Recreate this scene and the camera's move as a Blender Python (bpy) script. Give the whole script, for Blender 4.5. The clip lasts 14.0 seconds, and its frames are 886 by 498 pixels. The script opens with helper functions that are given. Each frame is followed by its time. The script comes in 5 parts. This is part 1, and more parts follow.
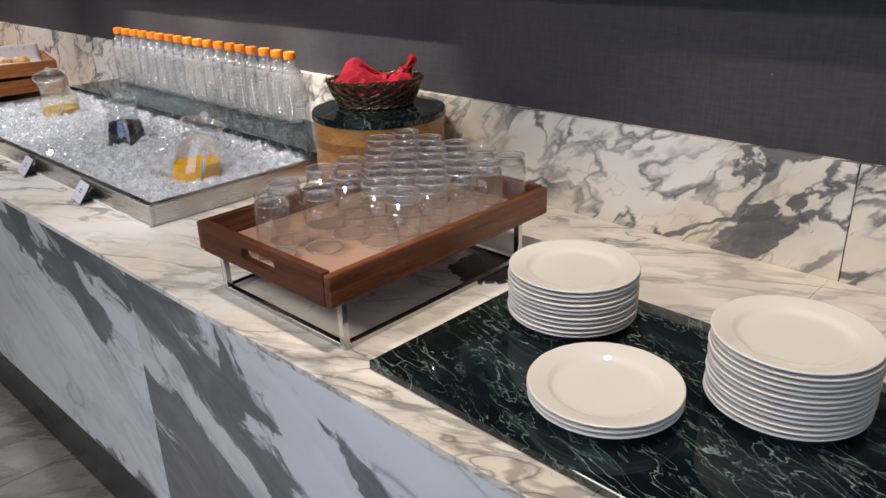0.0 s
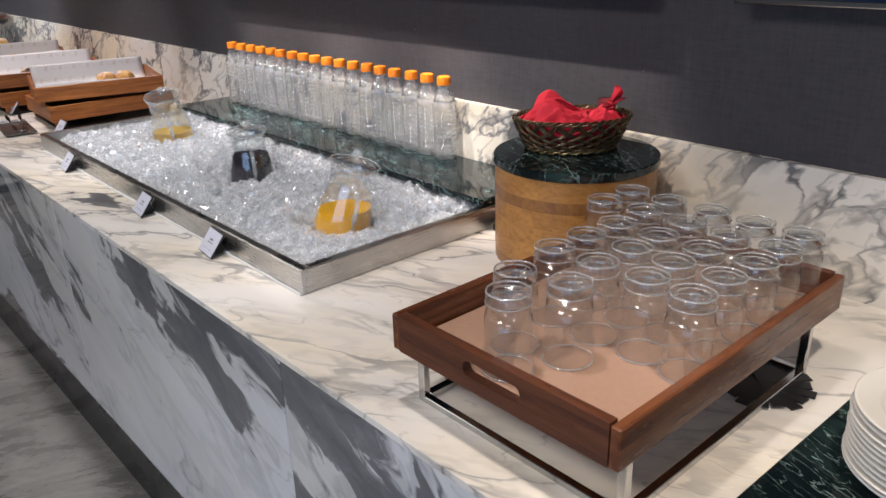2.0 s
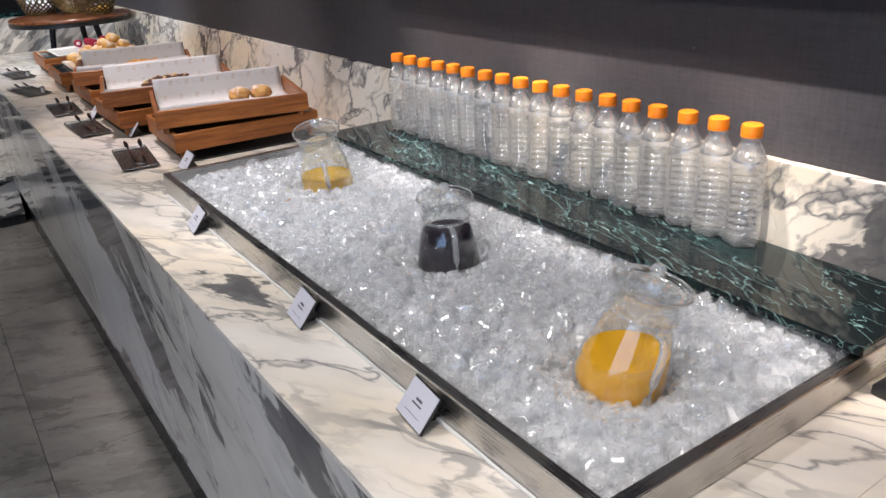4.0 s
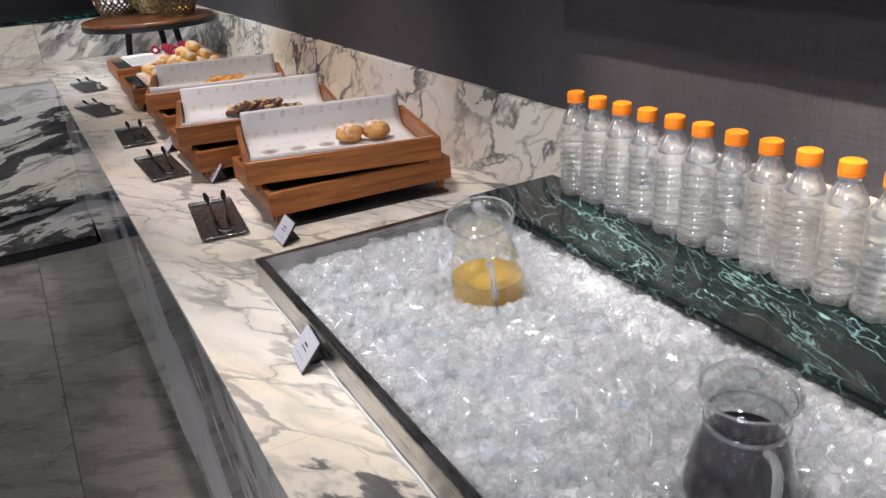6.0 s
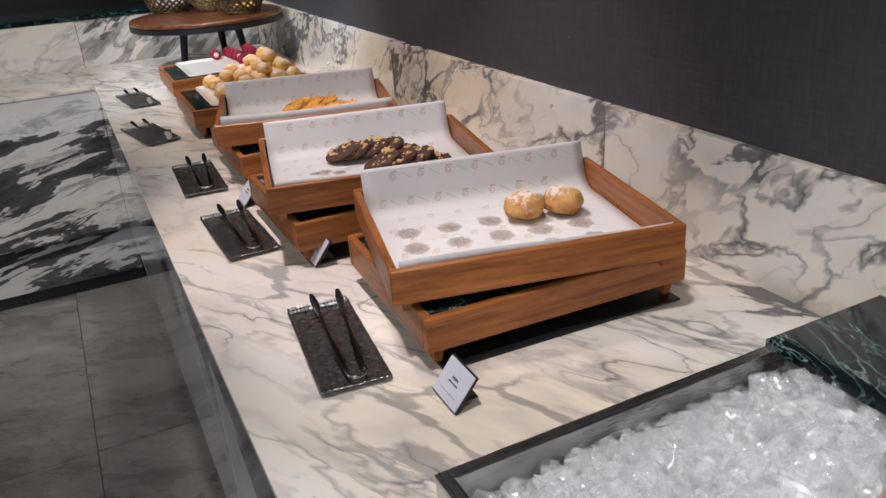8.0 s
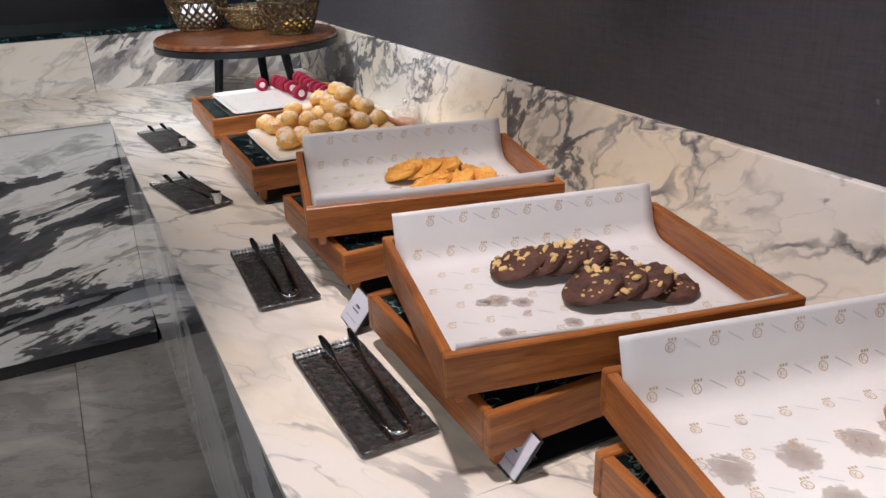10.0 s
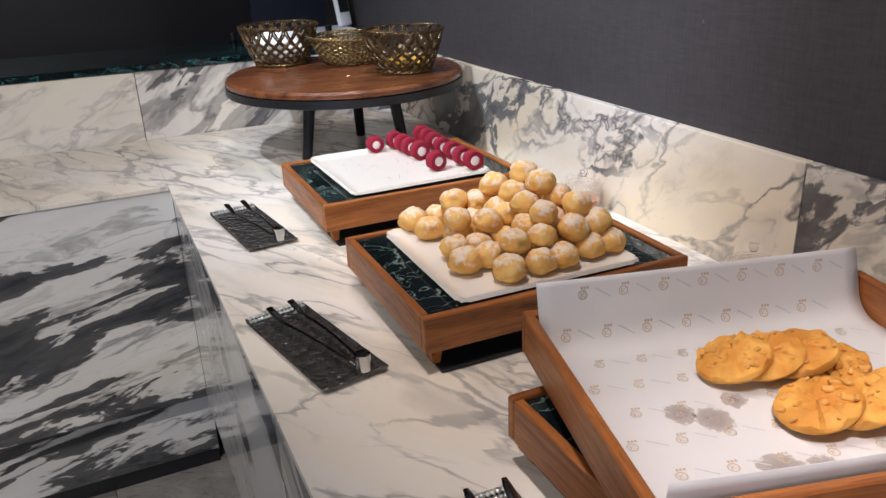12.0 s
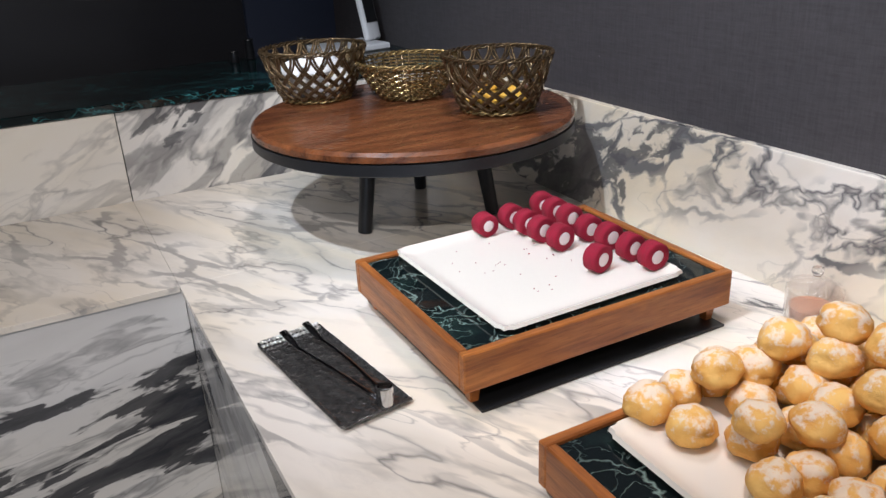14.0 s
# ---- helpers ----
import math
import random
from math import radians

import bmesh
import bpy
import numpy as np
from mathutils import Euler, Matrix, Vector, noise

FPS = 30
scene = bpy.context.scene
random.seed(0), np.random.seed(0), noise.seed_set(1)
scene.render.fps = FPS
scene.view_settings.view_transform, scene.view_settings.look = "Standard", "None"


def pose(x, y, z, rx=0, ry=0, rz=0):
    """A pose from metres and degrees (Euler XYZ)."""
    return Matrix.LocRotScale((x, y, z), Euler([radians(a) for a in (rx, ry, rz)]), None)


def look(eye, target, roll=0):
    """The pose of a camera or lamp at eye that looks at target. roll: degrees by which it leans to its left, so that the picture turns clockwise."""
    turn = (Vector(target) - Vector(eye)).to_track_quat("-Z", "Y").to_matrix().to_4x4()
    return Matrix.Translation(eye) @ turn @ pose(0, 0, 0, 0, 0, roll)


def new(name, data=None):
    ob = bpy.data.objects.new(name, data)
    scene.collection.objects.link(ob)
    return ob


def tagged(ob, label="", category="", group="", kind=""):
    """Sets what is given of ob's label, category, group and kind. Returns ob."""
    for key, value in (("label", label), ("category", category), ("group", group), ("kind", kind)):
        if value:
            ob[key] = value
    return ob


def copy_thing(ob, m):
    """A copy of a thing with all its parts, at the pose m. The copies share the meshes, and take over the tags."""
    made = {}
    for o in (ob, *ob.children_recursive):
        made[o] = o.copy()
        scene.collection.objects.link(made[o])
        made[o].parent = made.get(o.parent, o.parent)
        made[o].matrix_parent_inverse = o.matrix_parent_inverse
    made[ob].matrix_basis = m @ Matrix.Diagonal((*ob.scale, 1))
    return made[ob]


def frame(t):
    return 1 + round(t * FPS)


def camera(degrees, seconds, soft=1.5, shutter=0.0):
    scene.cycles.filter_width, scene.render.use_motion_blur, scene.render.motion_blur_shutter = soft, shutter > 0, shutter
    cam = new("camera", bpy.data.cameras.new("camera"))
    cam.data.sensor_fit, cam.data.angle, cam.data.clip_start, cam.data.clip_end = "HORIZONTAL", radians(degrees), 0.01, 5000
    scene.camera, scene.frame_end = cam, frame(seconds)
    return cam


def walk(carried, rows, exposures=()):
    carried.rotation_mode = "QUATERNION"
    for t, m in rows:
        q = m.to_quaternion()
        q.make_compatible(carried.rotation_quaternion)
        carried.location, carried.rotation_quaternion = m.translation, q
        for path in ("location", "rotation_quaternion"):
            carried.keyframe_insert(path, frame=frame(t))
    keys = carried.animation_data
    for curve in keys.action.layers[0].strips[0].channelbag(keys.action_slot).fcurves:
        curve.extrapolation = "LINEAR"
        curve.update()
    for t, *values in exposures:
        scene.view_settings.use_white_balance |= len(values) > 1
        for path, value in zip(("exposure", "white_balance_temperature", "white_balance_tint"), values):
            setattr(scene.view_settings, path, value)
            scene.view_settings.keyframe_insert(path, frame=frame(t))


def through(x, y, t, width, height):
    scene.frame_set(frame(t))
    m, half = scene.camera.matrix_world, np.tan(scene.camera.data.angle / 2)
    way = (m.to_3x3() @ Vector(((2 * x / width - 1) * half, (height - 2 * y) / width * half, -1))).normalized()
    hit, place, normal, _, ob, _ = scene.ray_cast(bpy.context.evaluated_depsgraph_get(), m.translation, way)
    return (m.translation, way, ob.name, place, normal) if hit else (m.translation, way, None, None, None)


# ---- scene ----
cam = camera(59.8, 14.0)
PATH = [
    (0, (-0.569, -0.959, 1.51), (0.756, 0.322, 0.735), -1.7),
    (0.5, (-0.551, -0.844, 1.513), (0.768, 0.446, 0.742), -1.7),
    (1, (-0.549, -0.72, 1.518), (0.757, 0.587, 0.753), -1.6),
    (1.5, (-0.552, -0.61, 1.514), (0.726, 0.727, 0.754), -1.6),
    (2, (-0.51, -0.492, 1.507), (0.718, 0.895, 0.752), -1.6),
    (2.5, (-0.416, -0.314, 1.507), (0.748, 1.13, 0.757), -1.8),
    (3, (-0.363, -0.17, 1.5), (0.743, 1.314, 0.742), -2.0),
    (3.5, (-0.335, 0.029, 1.508), (0.722, 1.542, 0.738), -2.4),
    (3.7, (-0.329, 0.11, 1.51), (0.711, 1.631, 0.731), -2.7),
    (5.8, (-0.15, 0.781, 1.512), (0.723, 2.39, 0.706), -3.8),
    (6, (-0.159, 0.865, 1.518), (0.701, 2.482, 0.714), -3.8),
    (6.5, (-0.176, 1.071, 1.521), (0.648, 2.707, 0.718), -3.9),
    (7, (-0.151, 1.24, 1.504), (0.645, 2.886, 0.694), -4.0),
    (7.5, (-0.108, 1.437, 1.505), (0.667, 3.087, 0.684), -4.0),
    (7.7, (-0.101, 1.5, 1.503), (0.671, 3.15, 0.678), -4.0),
    (9.8, (-0.136, 2.191, 1.463), (0.677, 3.839, 0.674), -2.0),
    (10, (-0.13, 2.27, 1.469), (0.677, 3.922, 0.681), -2.0),
    (10.5, (-0.13, 2.445, 1.472), (0.657, 4.108, 0.689), -2.1),
    (11, (-0.148, 2.669, 1.486), (0.62, 4.345, 0.71), -2.2),
    (11.5, (-0.159, 2.866, 1.473), (0.598, 4.551, 0.705), -2.2),
    (12, (-0.137, 3.055, 1.458), (0.622, 4.741, 0.696), -2.2),
    (12.5, (-0.119, 3.238, 1.458), (0.651, 4.92, 0.697), -2.3),
    (13, (-0.124, 3.401, 1.461), (0.662, 5.071, 0.69), -2.6),
    (13.5, (-0.141, 3.586, 1.47), (0.672, 5.24, 0.695), -2.8),
    (14, (-0.153, 3.716, 1.46), (0.698, 5.348, 0.678), -2.7),
]
# the film is exposed a little lower while the bright ice fills the view
EXPOSURE = [(0, 0.48), (3.7, 0.46), (6, 0.34), (7.7, 0.30), (9.8, 0.42), (11, 0.52), (12.5, 0.44), (14, 0.36)]
walk(cam, [(t, look(eye, target, roll)) for t, eye, target, roll in PATH], EXPOSURE)

# ---- light ----
scene.cycles.transparent_max_bounces = 40
scene.cycles.transmission_bounces = 16
scene.cycles.max_bounces = 16
world = bpy.data.worlds.new("world")
world.use_nodes = True
world.node_tree.nodes["Background"].inputs[0].default_value = (0.55, 0.65, 0.85, 1)
world.node_tree.nodes["Background"].inputs[1].default_value = 0.02
scene.world = world


def lamp(name, kind, m, energy, color, **more):
    data = bpy.data.lights.new(name, kind)
    data.energy, data.color = energy, color
    if "size" in more:
        data.shape, data.size, data.size_y = "RECTANGLE", more["size"], more["size_y"]
    if "spot" in more:
        data.spot_size, data.spot_blend, data.shadow_soft_size = radians(more["spot"]), 0.7, more.get("soft", 0.03)
    ob = new(name, data)
    ob.matrix_basis = m
    return ob


WARM, NEUTRAL, COOL = (1.0, 0.87, 0.74), (1.0, 0.92, 0.885), (0.42, 0.62, 1.0)
# recessed downlights over the counter: place, aim, power, cone and colour
PALE, ROSE = (1.0, 0.955, 0.965), (1.0, 0.895, 0.905)
SPOTS = [
    (0.08, -0.55, 0.36, 54, 54, WARM), (0.08, 0.34, 0.27, 34, 46, NEUTRAL), (0.10, 1.38, 0.32, 44, 60, PALE), (0.02, 2.05, 0.40, 62, 46, PALE),
    (0.02, 3.00, 0.46, 82, 46, ROSE), (0.04, 3.85, 0.60, 44, 46, (1.0, 0.885, 0.85)), (0.45, 4.80, 0.58, 34, 66, (1.0, 0.915, 0.935)),
]
for sx, sy, aim, power, cone, colour in SPOTS:
    lamp("spot_lamp", "SPOT", look((sx, sy, 2.68), (aim, sy, 0.9)), power, colour, spot=cone, soft=0.055)
# daylight that comes in by the window of the room behind
lamp("window_light", "AREA", look((-3.9, -0.9, 1.5), (0.0, 0.2, 0.6)), 56, COOL, size=5.0, size_y=2.4)
# unseen spots placed for the lit wall band behind the bottles
for ty in (0.82, 1.32, 1.82):
    lamp("aimed_spot", "SPOT", look((0.26, ty, 2.6), (0.84, ty - 0.1, 1.29)), 128, NEUTRAL, spot=33, soft=0.015)
# unseen spot added to brighten the return counter
lamp("aimed_spot", "SPOT", look((-0.9, 3.0, 2.68), (-0.35, 5.15, 0.75)), 90, (1.0, 0.95, 0.92), spot=52, soft=0.04)
# unseen cool spot for the bluish light in the corner behind the round table
lamp("aimed_spot", "SPOT", look((-0.55, 4.35, 2.7), (0.76, 4.85, 1.32)), 112, (0.78, 0.87, 1.0), spot=60, soft=0.03)
# unseen area lamps added under the ceiling to brighten the floor
for cy, power in ((-1.5, 8), (0.3, 29), (2.4, 2.2), (4.2, 10.0)):
    lamp("floor_fill_light", "AREA", look((-1.7, cy, 2.73), (-1.7, cy + 0.001, 0)), power, (1.0, 0.95, 0.90), size=0.8, size_y=0.8)


# ---- materials ----
def nodes_of(name):
    mat = bpy.data.materials.new(name)
    mat.use_nodes = True
    nt = mat.node_tree
    return mat, nt, nt.nodes["Principled BSDF"]


def node(nt, kind, **values):
    n = nt.nodes.new(kind)
    for key, value in values.items():
        if key in n.inputs:
            n.inputs[key].default_value = value
    return n


def ramp(nt, source, stops):
    n = nt.nodes.new("ShaderNodeValToRGB")
    e = n.color_ramp.elements
    e[0].position, e[0].color = stops[0][0], (*stops[0][1], 1)
    e[1].position, e[1].color = stops[1][0], (*stops[1][1], 1)
    for p, c in stops[2:]:
        e.new(p).color = (*c, 1)
    nt.links.new(source, n.inputs["Fac"])
    return n.outputs["Color"]


def grey(v):
    return (v, v, v)


def mix(nt, fac, a, b, blend="MIX"):
    n = nt.nodes.new("ShaderNodeMix")
    n.data_type, n.blend_type = "RGBA", blend
    for sock, value in ((n.inputs[0], fac), (n.inputs[6], a), (n.inputs[7], b)):
        if isinstance(value, (int, float)):
            sock.default_value = value
        elif isinstance(value, tuple):
            sock.default_value = (*value, 1)
        else:
            nt.links.new(value, sock)
    return n.outputs[2]


def maths(nt, op, a, b=0.0):
    n = nt.nodes.new("ShaderNodeMath")
    n.operation = op
    for sock, value in ((n.inputs[0], a), (n.inputs[1], b)):
        if isinstance(value, (int, float)):
            sock.default_value = value
        else:
            nt.links.new(value, sock)
    return n.outputs[0]


def coords(nt, kind="Object", scale=(1, 1, 1), turn=(0, 0, 0), shift=0.0):
    """Texture coordinates, shifted by each object's own random number."""
    if kind == "Position":
        src = nt.nodes.new("ShaderNodeNewGeometry").outputs["Position"]
    else:
        src = nt.nodes.new("ShaderNodeTexCoord").outputs[kind]
    if shift:
        info = nt.nodes.new("ShaderNodeObjectInfo")
        add = nt.nodes.new("ShaderNodeVectorMath")
        add.operation = "ADD"
        mul = nt.nodes.new("ShaderNodeVectorMath")
        mul.operation = "SCALE"
        mul.inputs[0].default_value = (1.0, 0.7, 0.4)
        nt.links.new(maths(nt, "MULTIPLY", info.outputs["Random"], shift), mul.inputs["Scale"])
        nt.links.new(src, add.inputs[0])
        nt.links.new(mul.outputs[0], add.inputs[1])
        src = add.outputs[0]
    m = nt.nodes.new("ShaderNodeMapping")
    m.inputs["Rotation"].default_value = [radians(a) for a in turn]
    nt.links.new(src, m.inputs["Vector"])
    k = nt.nodes.new("ShaderNodeMapping")
    k.inputs["Scale"].default_value = scale
    nt.links.new(m.outputs["Vector"], k.inputs["Vector"])
    return k.outputs["Vector"]


def noise_of(nt, vec, scale, detail=4.0, rough=0.5, distort=0.0):
    n = node(nt, "ShaderNodeTexNoise", Scale=scale, Detail=detail, Roughness=rough, Distortion=distort)
    nt.links.new(vec, n.inputs["Vector"])
    return n.outputs["Fac"]


def warp(nt, vec, scale, amount):
    n = node(nt, "ShaderNodeTexNoise", Scale=scale, Detail=5.0, Roughness=0.6)
    nt.links.new(vec, n.inputs["Vector"])
    sub = nt.nodes.new("ShaderNodeVectorMath")
    sub.operation = "SUBTRACT"
    sub.inputs[1].default_value = (0.5, 0.5, 0.5)
    nt.links.new(n.outputs["Color"], sub.inputs[0])
    mul = nt.nodes.new("ShaderNodeVectorMath")
    mul.operation = "SCALE"
    mul.inputs["Scale"].default_value = amount
    nt.links.new(sub.outputs[0], mul.inputs[0])
    add = nt.nodes.new("ShaderNodeVectorMath")
    add.operation = "ADD"
    nt.links.new(vec, add.inputs[0])
    nt.links.new(mul.outputs[0], add.inputs[1])
    return add.outputs[0]


def bump(nt, bsdf, height, strength=0.3, distance=0.002):
    b = node(nt, "ShaderNodeBump", Strength=strength, Distance=distance)
    nt.links.new(height, b.inputs["Height"])
    nt.links.new(b.outputs["Normal"], bsdf.inputs["Normal"])


def vein(nt, vec, scale, width, detail=3.0):
    """A thin line wherever a noise crosses its middle value: 1 on the line."""
    f = noise_of(nt, vec, scale, detail, 0.55)
    d = maths(nt, "ABSOLUTE", maths(nt, "SUBTRACT", f, 0.5))
    return ramp(nt, d, [(0.0, grey(1)), (width, grey(0))])


def marble(name, heavy=0.5, web=0.35, swirl=0.0, base=(0.80, 0.77, 0.70), dark=(0.075, 0.075, 0.08), turn=(0, 0, 0), scale=1.0, rough=0.14, shift=40.0, stretch=(1, 1, 1), fine=1.0, wave=1.0, cream=(0.97, 0.93, 0.84), crisp=0.022):
    """White stone with dark broken bands (heavy: how much of it), thin dark veins along them and soft grey clouds."""
    mat, nt, p = nodes_of(name)
    pos = coords(nt, "Position", tuple(scale * s for s in stretch), turn, shift)
    w1 = warp(nt, pos, 1.3, 0.55 * wave)
    w2 = warp(nt, w1, 4.5, 0.16 * wave)
    w3 = warp(nt, w2, 16.0, 0.03)
    cloud = noise_of(nt, w1, 1.6, 4, 0.55)
    tone = mix(nt, ramp(nt, cloud, [(0.38, grey(0)), (0.62, grey(1))]), base, tuple(c * k for c, k in zip(base, cream)))
    edge = 0.70 - 0.20 * heavy
    band = noise_of(nt, w3, 1.7, 8, 0.56)
    broad = ramp(nt, band, [(edge, grey(0)), (edge + crisp, grey(0.88)), (edge + 0.10, grey(1))])
    holes = ramp(nt, noise_of(nt, w2, 7.5, 4, 0.55), [(0.56, grey(0)), (0.60, grey(0.92))])
    broad = maths(nt, "MULTIPLY", broad, maths(nt, "SUBTRACT", 1.0, holes))
    halo = ramp(nt, band, [(edge - 0.13, grey(0)), (edge, grey(0.12 + 0.18 * fine))])
    thin = maths(nt, "MULTIPLY", vein(nt, w2, 2.3, 0.009, 2.0), ramp(nt, noise_of(nt, w1, 1.9, 2), [(0.44, grey(0)), (0.56, grey(0.95 * fine))]))
    hair = maths(nt, "MULTIPLY", vein(nt, w2, 4.6, 0.009, 2.0), ramp(nt, noise_of(nt, w1, 3.1, 2), [(0.48, grey(0)), (0.62, grey(0.55 * fine))]))
    soft = maths(nt, "MULTIPLY", vein(nt, w2, 2.3, 0.07, 2.0), ramp(nt, cloud, [(0.36, grey(0.08)), (0.58, grey(0.50 * fine))]))
    net = maths(nt, "MULTIPLY", vein(nt, w3, 2.8, 0.030, 4.0), ramp(nt, noise_of(nt, w1, 2.2, 3), [(0.40, grey(0.12 * web)), (0.60, grey(web))]))
    cell = node(nt, "ShaderNodeTexVoronoi", Scale=3.6)
    cell.feature = "DISTANCE_TO_EDGE"
    nt.links.new(w3, cell.inputs["Vector"])
    thick = maths(nt, "ADD", cell.outputs["Distance"], maths(nt, "MULTIPLY", maths(nt, "SUBTRACT", 0.55, noise_of(nt, w2, 5.0, 4)), 0.25))
    cells = maths(nt, "MULTIPLY", ramp(nt, thick, [(0.03, grey(1)), (0.06, grey(0))]), ramp(nt, noise_of(nt, w1, 1.7, 3), [(0.44, grey(0)), (0.54, grey(0.95 * web))]))
    net = maths(nt, "MAXIMUM", net, cells)
    veil = maths(nt, "MULTIPLY", ramp(nt, noise_of(nt, w3, 5.0, 8, 0.66), [(0.48, grey(0)), (0.66, grey(0.6 * web * min(1.0, fine * 1.4)))]), ramp(nt, noise_of(nt, w1, 1.5, 3), [(0.50, grey(0)), (0.62, grey(1))]))
    grain = noise_of(nt, w3, 9.0, 7, 0.7)
    darker = ramp(nt, grain, [(0.30, dark), (0.55, tuple(c * 1.5 for c in dark)), (0.74, tuple(min(1, c * 2.6) for c in dark))])
    if swirl:
        lines = maths(nt, "SINE", maths(nt, "MULTIPLY", noise_of(nt, w2, 0.85, 3, 0.45), 95.0))
        lines = maths(nt, "ADD", lines, maths(nt, "MULTIPLY", maths(nt, "SUBTRACT", grain, 0.5), 2.2))
        lines = ramp(nt, lines, [(0.05, grey(0)), (0.55, grey(1))])
        zone = ramp(nt, noise_of(nt, w1, 1.2, 3), [(0.36, grey(0)), (0.46, grey(swirl))])
        broad = maths(nt, "MAXIMUM", broad, maths(nt, "MULTIPLY", lines, zone))
    col = mix(nt, maths(nt, "MAXIMUM", veil, maths(nt, "MAXIMUM", soft, halo)), tone, (0.33, 0.315, 0.31))
    col = mix(nt, net, col, tuple(c * 1.9 for c in dark))
    col = mix(nt, maths(nt, "MAXIMUM", thin, hair), col, tuple(c * 1.35 for c in dark))
    col = mix(nt, broad, col, darker)
    nt.links.new(col, p.inputs["Base Color"])
    r = ramp(nt, noise_of(nt, pos, 9.0, 4), [(0.3, grey(rough * 0.8)), (0.7, grey(rough * 1.35))])
    nt.links.new(r, p.inputs["Roughness"])
    return mat


def green_marble(name, shift=30.0, scale=1.0, stretch=(1, 1, 1), teal=0.0):
    mat, nt, p = nodes_of(name)
    pos = coords(nt, "Position", tuple(scale * s for s in stretch), (0, 0, 20), shift)
    w = warp(nt, warp(nt, pos, 4.0, 0.16), 16.0, 0.03)
    a = maths(nt, "MULTIPLY", vein(nt, w, 6.5, 0.0050), ramp(nt, noise_of(nt, pos, 5.0, 2), [(0.38, grey(0.1)), (0.62, grey(1))]))
    b = maths(nt, "MULTIPLY", vein(nt, w, 15.0, 0.008), ramp(nt, noise_of(nt, pos, 8.0, 2), [(0.38, grey(0)), (0.62, grey(0.8))]))
    v = node(nt, "ShaderNodeTexVoronoi", Scale=9.0)
    v.feature = "DISTANCE_TO_EDGE"
    nt.links.new(w, v.inputs["Vector"])
    c = maths(nt, "MULTIPLY", ramp(nt, v.outputs["Distance"], [(0.0, grey(1)), (0.016, grey(0))]), ramp(nt, noise_of(nt, pos, 6.0, 2), [(0.45, grey(0)), (0.65, grey(0.8))]))
    patch = ramp(nt, noise_of(nt, w, 7.0, 5, 0.65), [(0.54, (0.004, 0.008, 0.009)), (0.80, (0.030 - 0.01 * teal, 0.062, 0.056 + 0.01 * teal))])
    lines = maths(nt, "MAXIMUM", maths(nt, "MAXIMUM", a, b), c)
    col = mix(nt, lines, patch, (0.26 - 0.18 * teal, 0.36, 0.33 + 0.06 * teal))
    nt.links.new(col, p.inputs["Base Color"])
    p.inputs["Roughness"].default_value = 0.055
    return mat


def wood(name, light, dark, along=(1, 12, 12), scale=6.0, rough=0.38, kind="Object", shift=9.0, coat=0.0):
    mat, nt, p = nodes_of(name)
    pos = coords(nt, kind, along, (0, 0, 0), shift)
    w = warp(nt, pos, 1.5, 0.5)
    f = noise_of(nt, w, scale, 5, 0.6)
    g = noise_of(nt, w, scale * 6, 3, 0.6)
    tone = ramp(nt, f, [(0.3, dark), (0.5, tuple((a + b) / 2 for a, b in zip(light, dark))), (0.72, light)])
    col = mix(nt, ramp(nt, g, [(0.45, grey(0)), (0.75, grey(0.5))]), tone, tuple(c * 0.55 for c in dark))
    nt.links.new(col, p.inputs["Base Color"])
    nt.links.new(ramp(nt, g, [(0.2, grey(rough * 0.8)), (0.8, grey(min(1, rough * 1.4)))]), p.inputs["Roughness"])
    p.inputs["Coat Weight"].default_value = coat
    p.inputs["Coat Roughness"].default_value = 0.15
    bump(nt, p, g, 0.15, 0.0006)
    return mat


def plain(name, color, rough=0.5, metal=0.0, vary=0.12, scale=20.0, relief=0.0, relief_scale=60.0, spec=0.5):
    mat, nt, p = nodes_of(name)
    pos = coords(nt, "Object", shift=7.0)
    f = noise_of(nt, pos, scale, 5, 0.6)
    col = mix(nt, f, tuple(c * (1 - vary) for c in color), tuple(min(1, c * (1 + vary)) for c in color))
    nt.links.new(col, p.inputs["Base Color"])
    p.inputs["Metallic"].default_value = metal
    p.inputs["Specular IOR Level"].default_value = spec
    nt.links.new(ramp(nt, f, [(0.2, grey(rough * 0.8)), (0.8, grey(min(1, rough * 1.25)))]), p.inputs["Roughness"])
    if relief:
        bump(nt, p, noise_of(nt, pos, relief_scale, 4, 0.6), relief, 0.001)
    return mat


def clear(name, color=(1, 1, 1), rough=0.0, ior=1.45):
    mat, nt, p = nodes_of(name)
    p.inputs["Base Color"].default_value = (*color, 1)
    p.inputs["Transmission Weight"].default_value = 1.0
    p.inputs["IOR"].default_value = ior
    nt.links.new(ramp(nt, noise_of(nt, coords(nt), 30.0, 2), [(0.3, grey(rough)), (0.7, grey(rough + 0.03))]), p.inputs["Roughness"])
    return mat


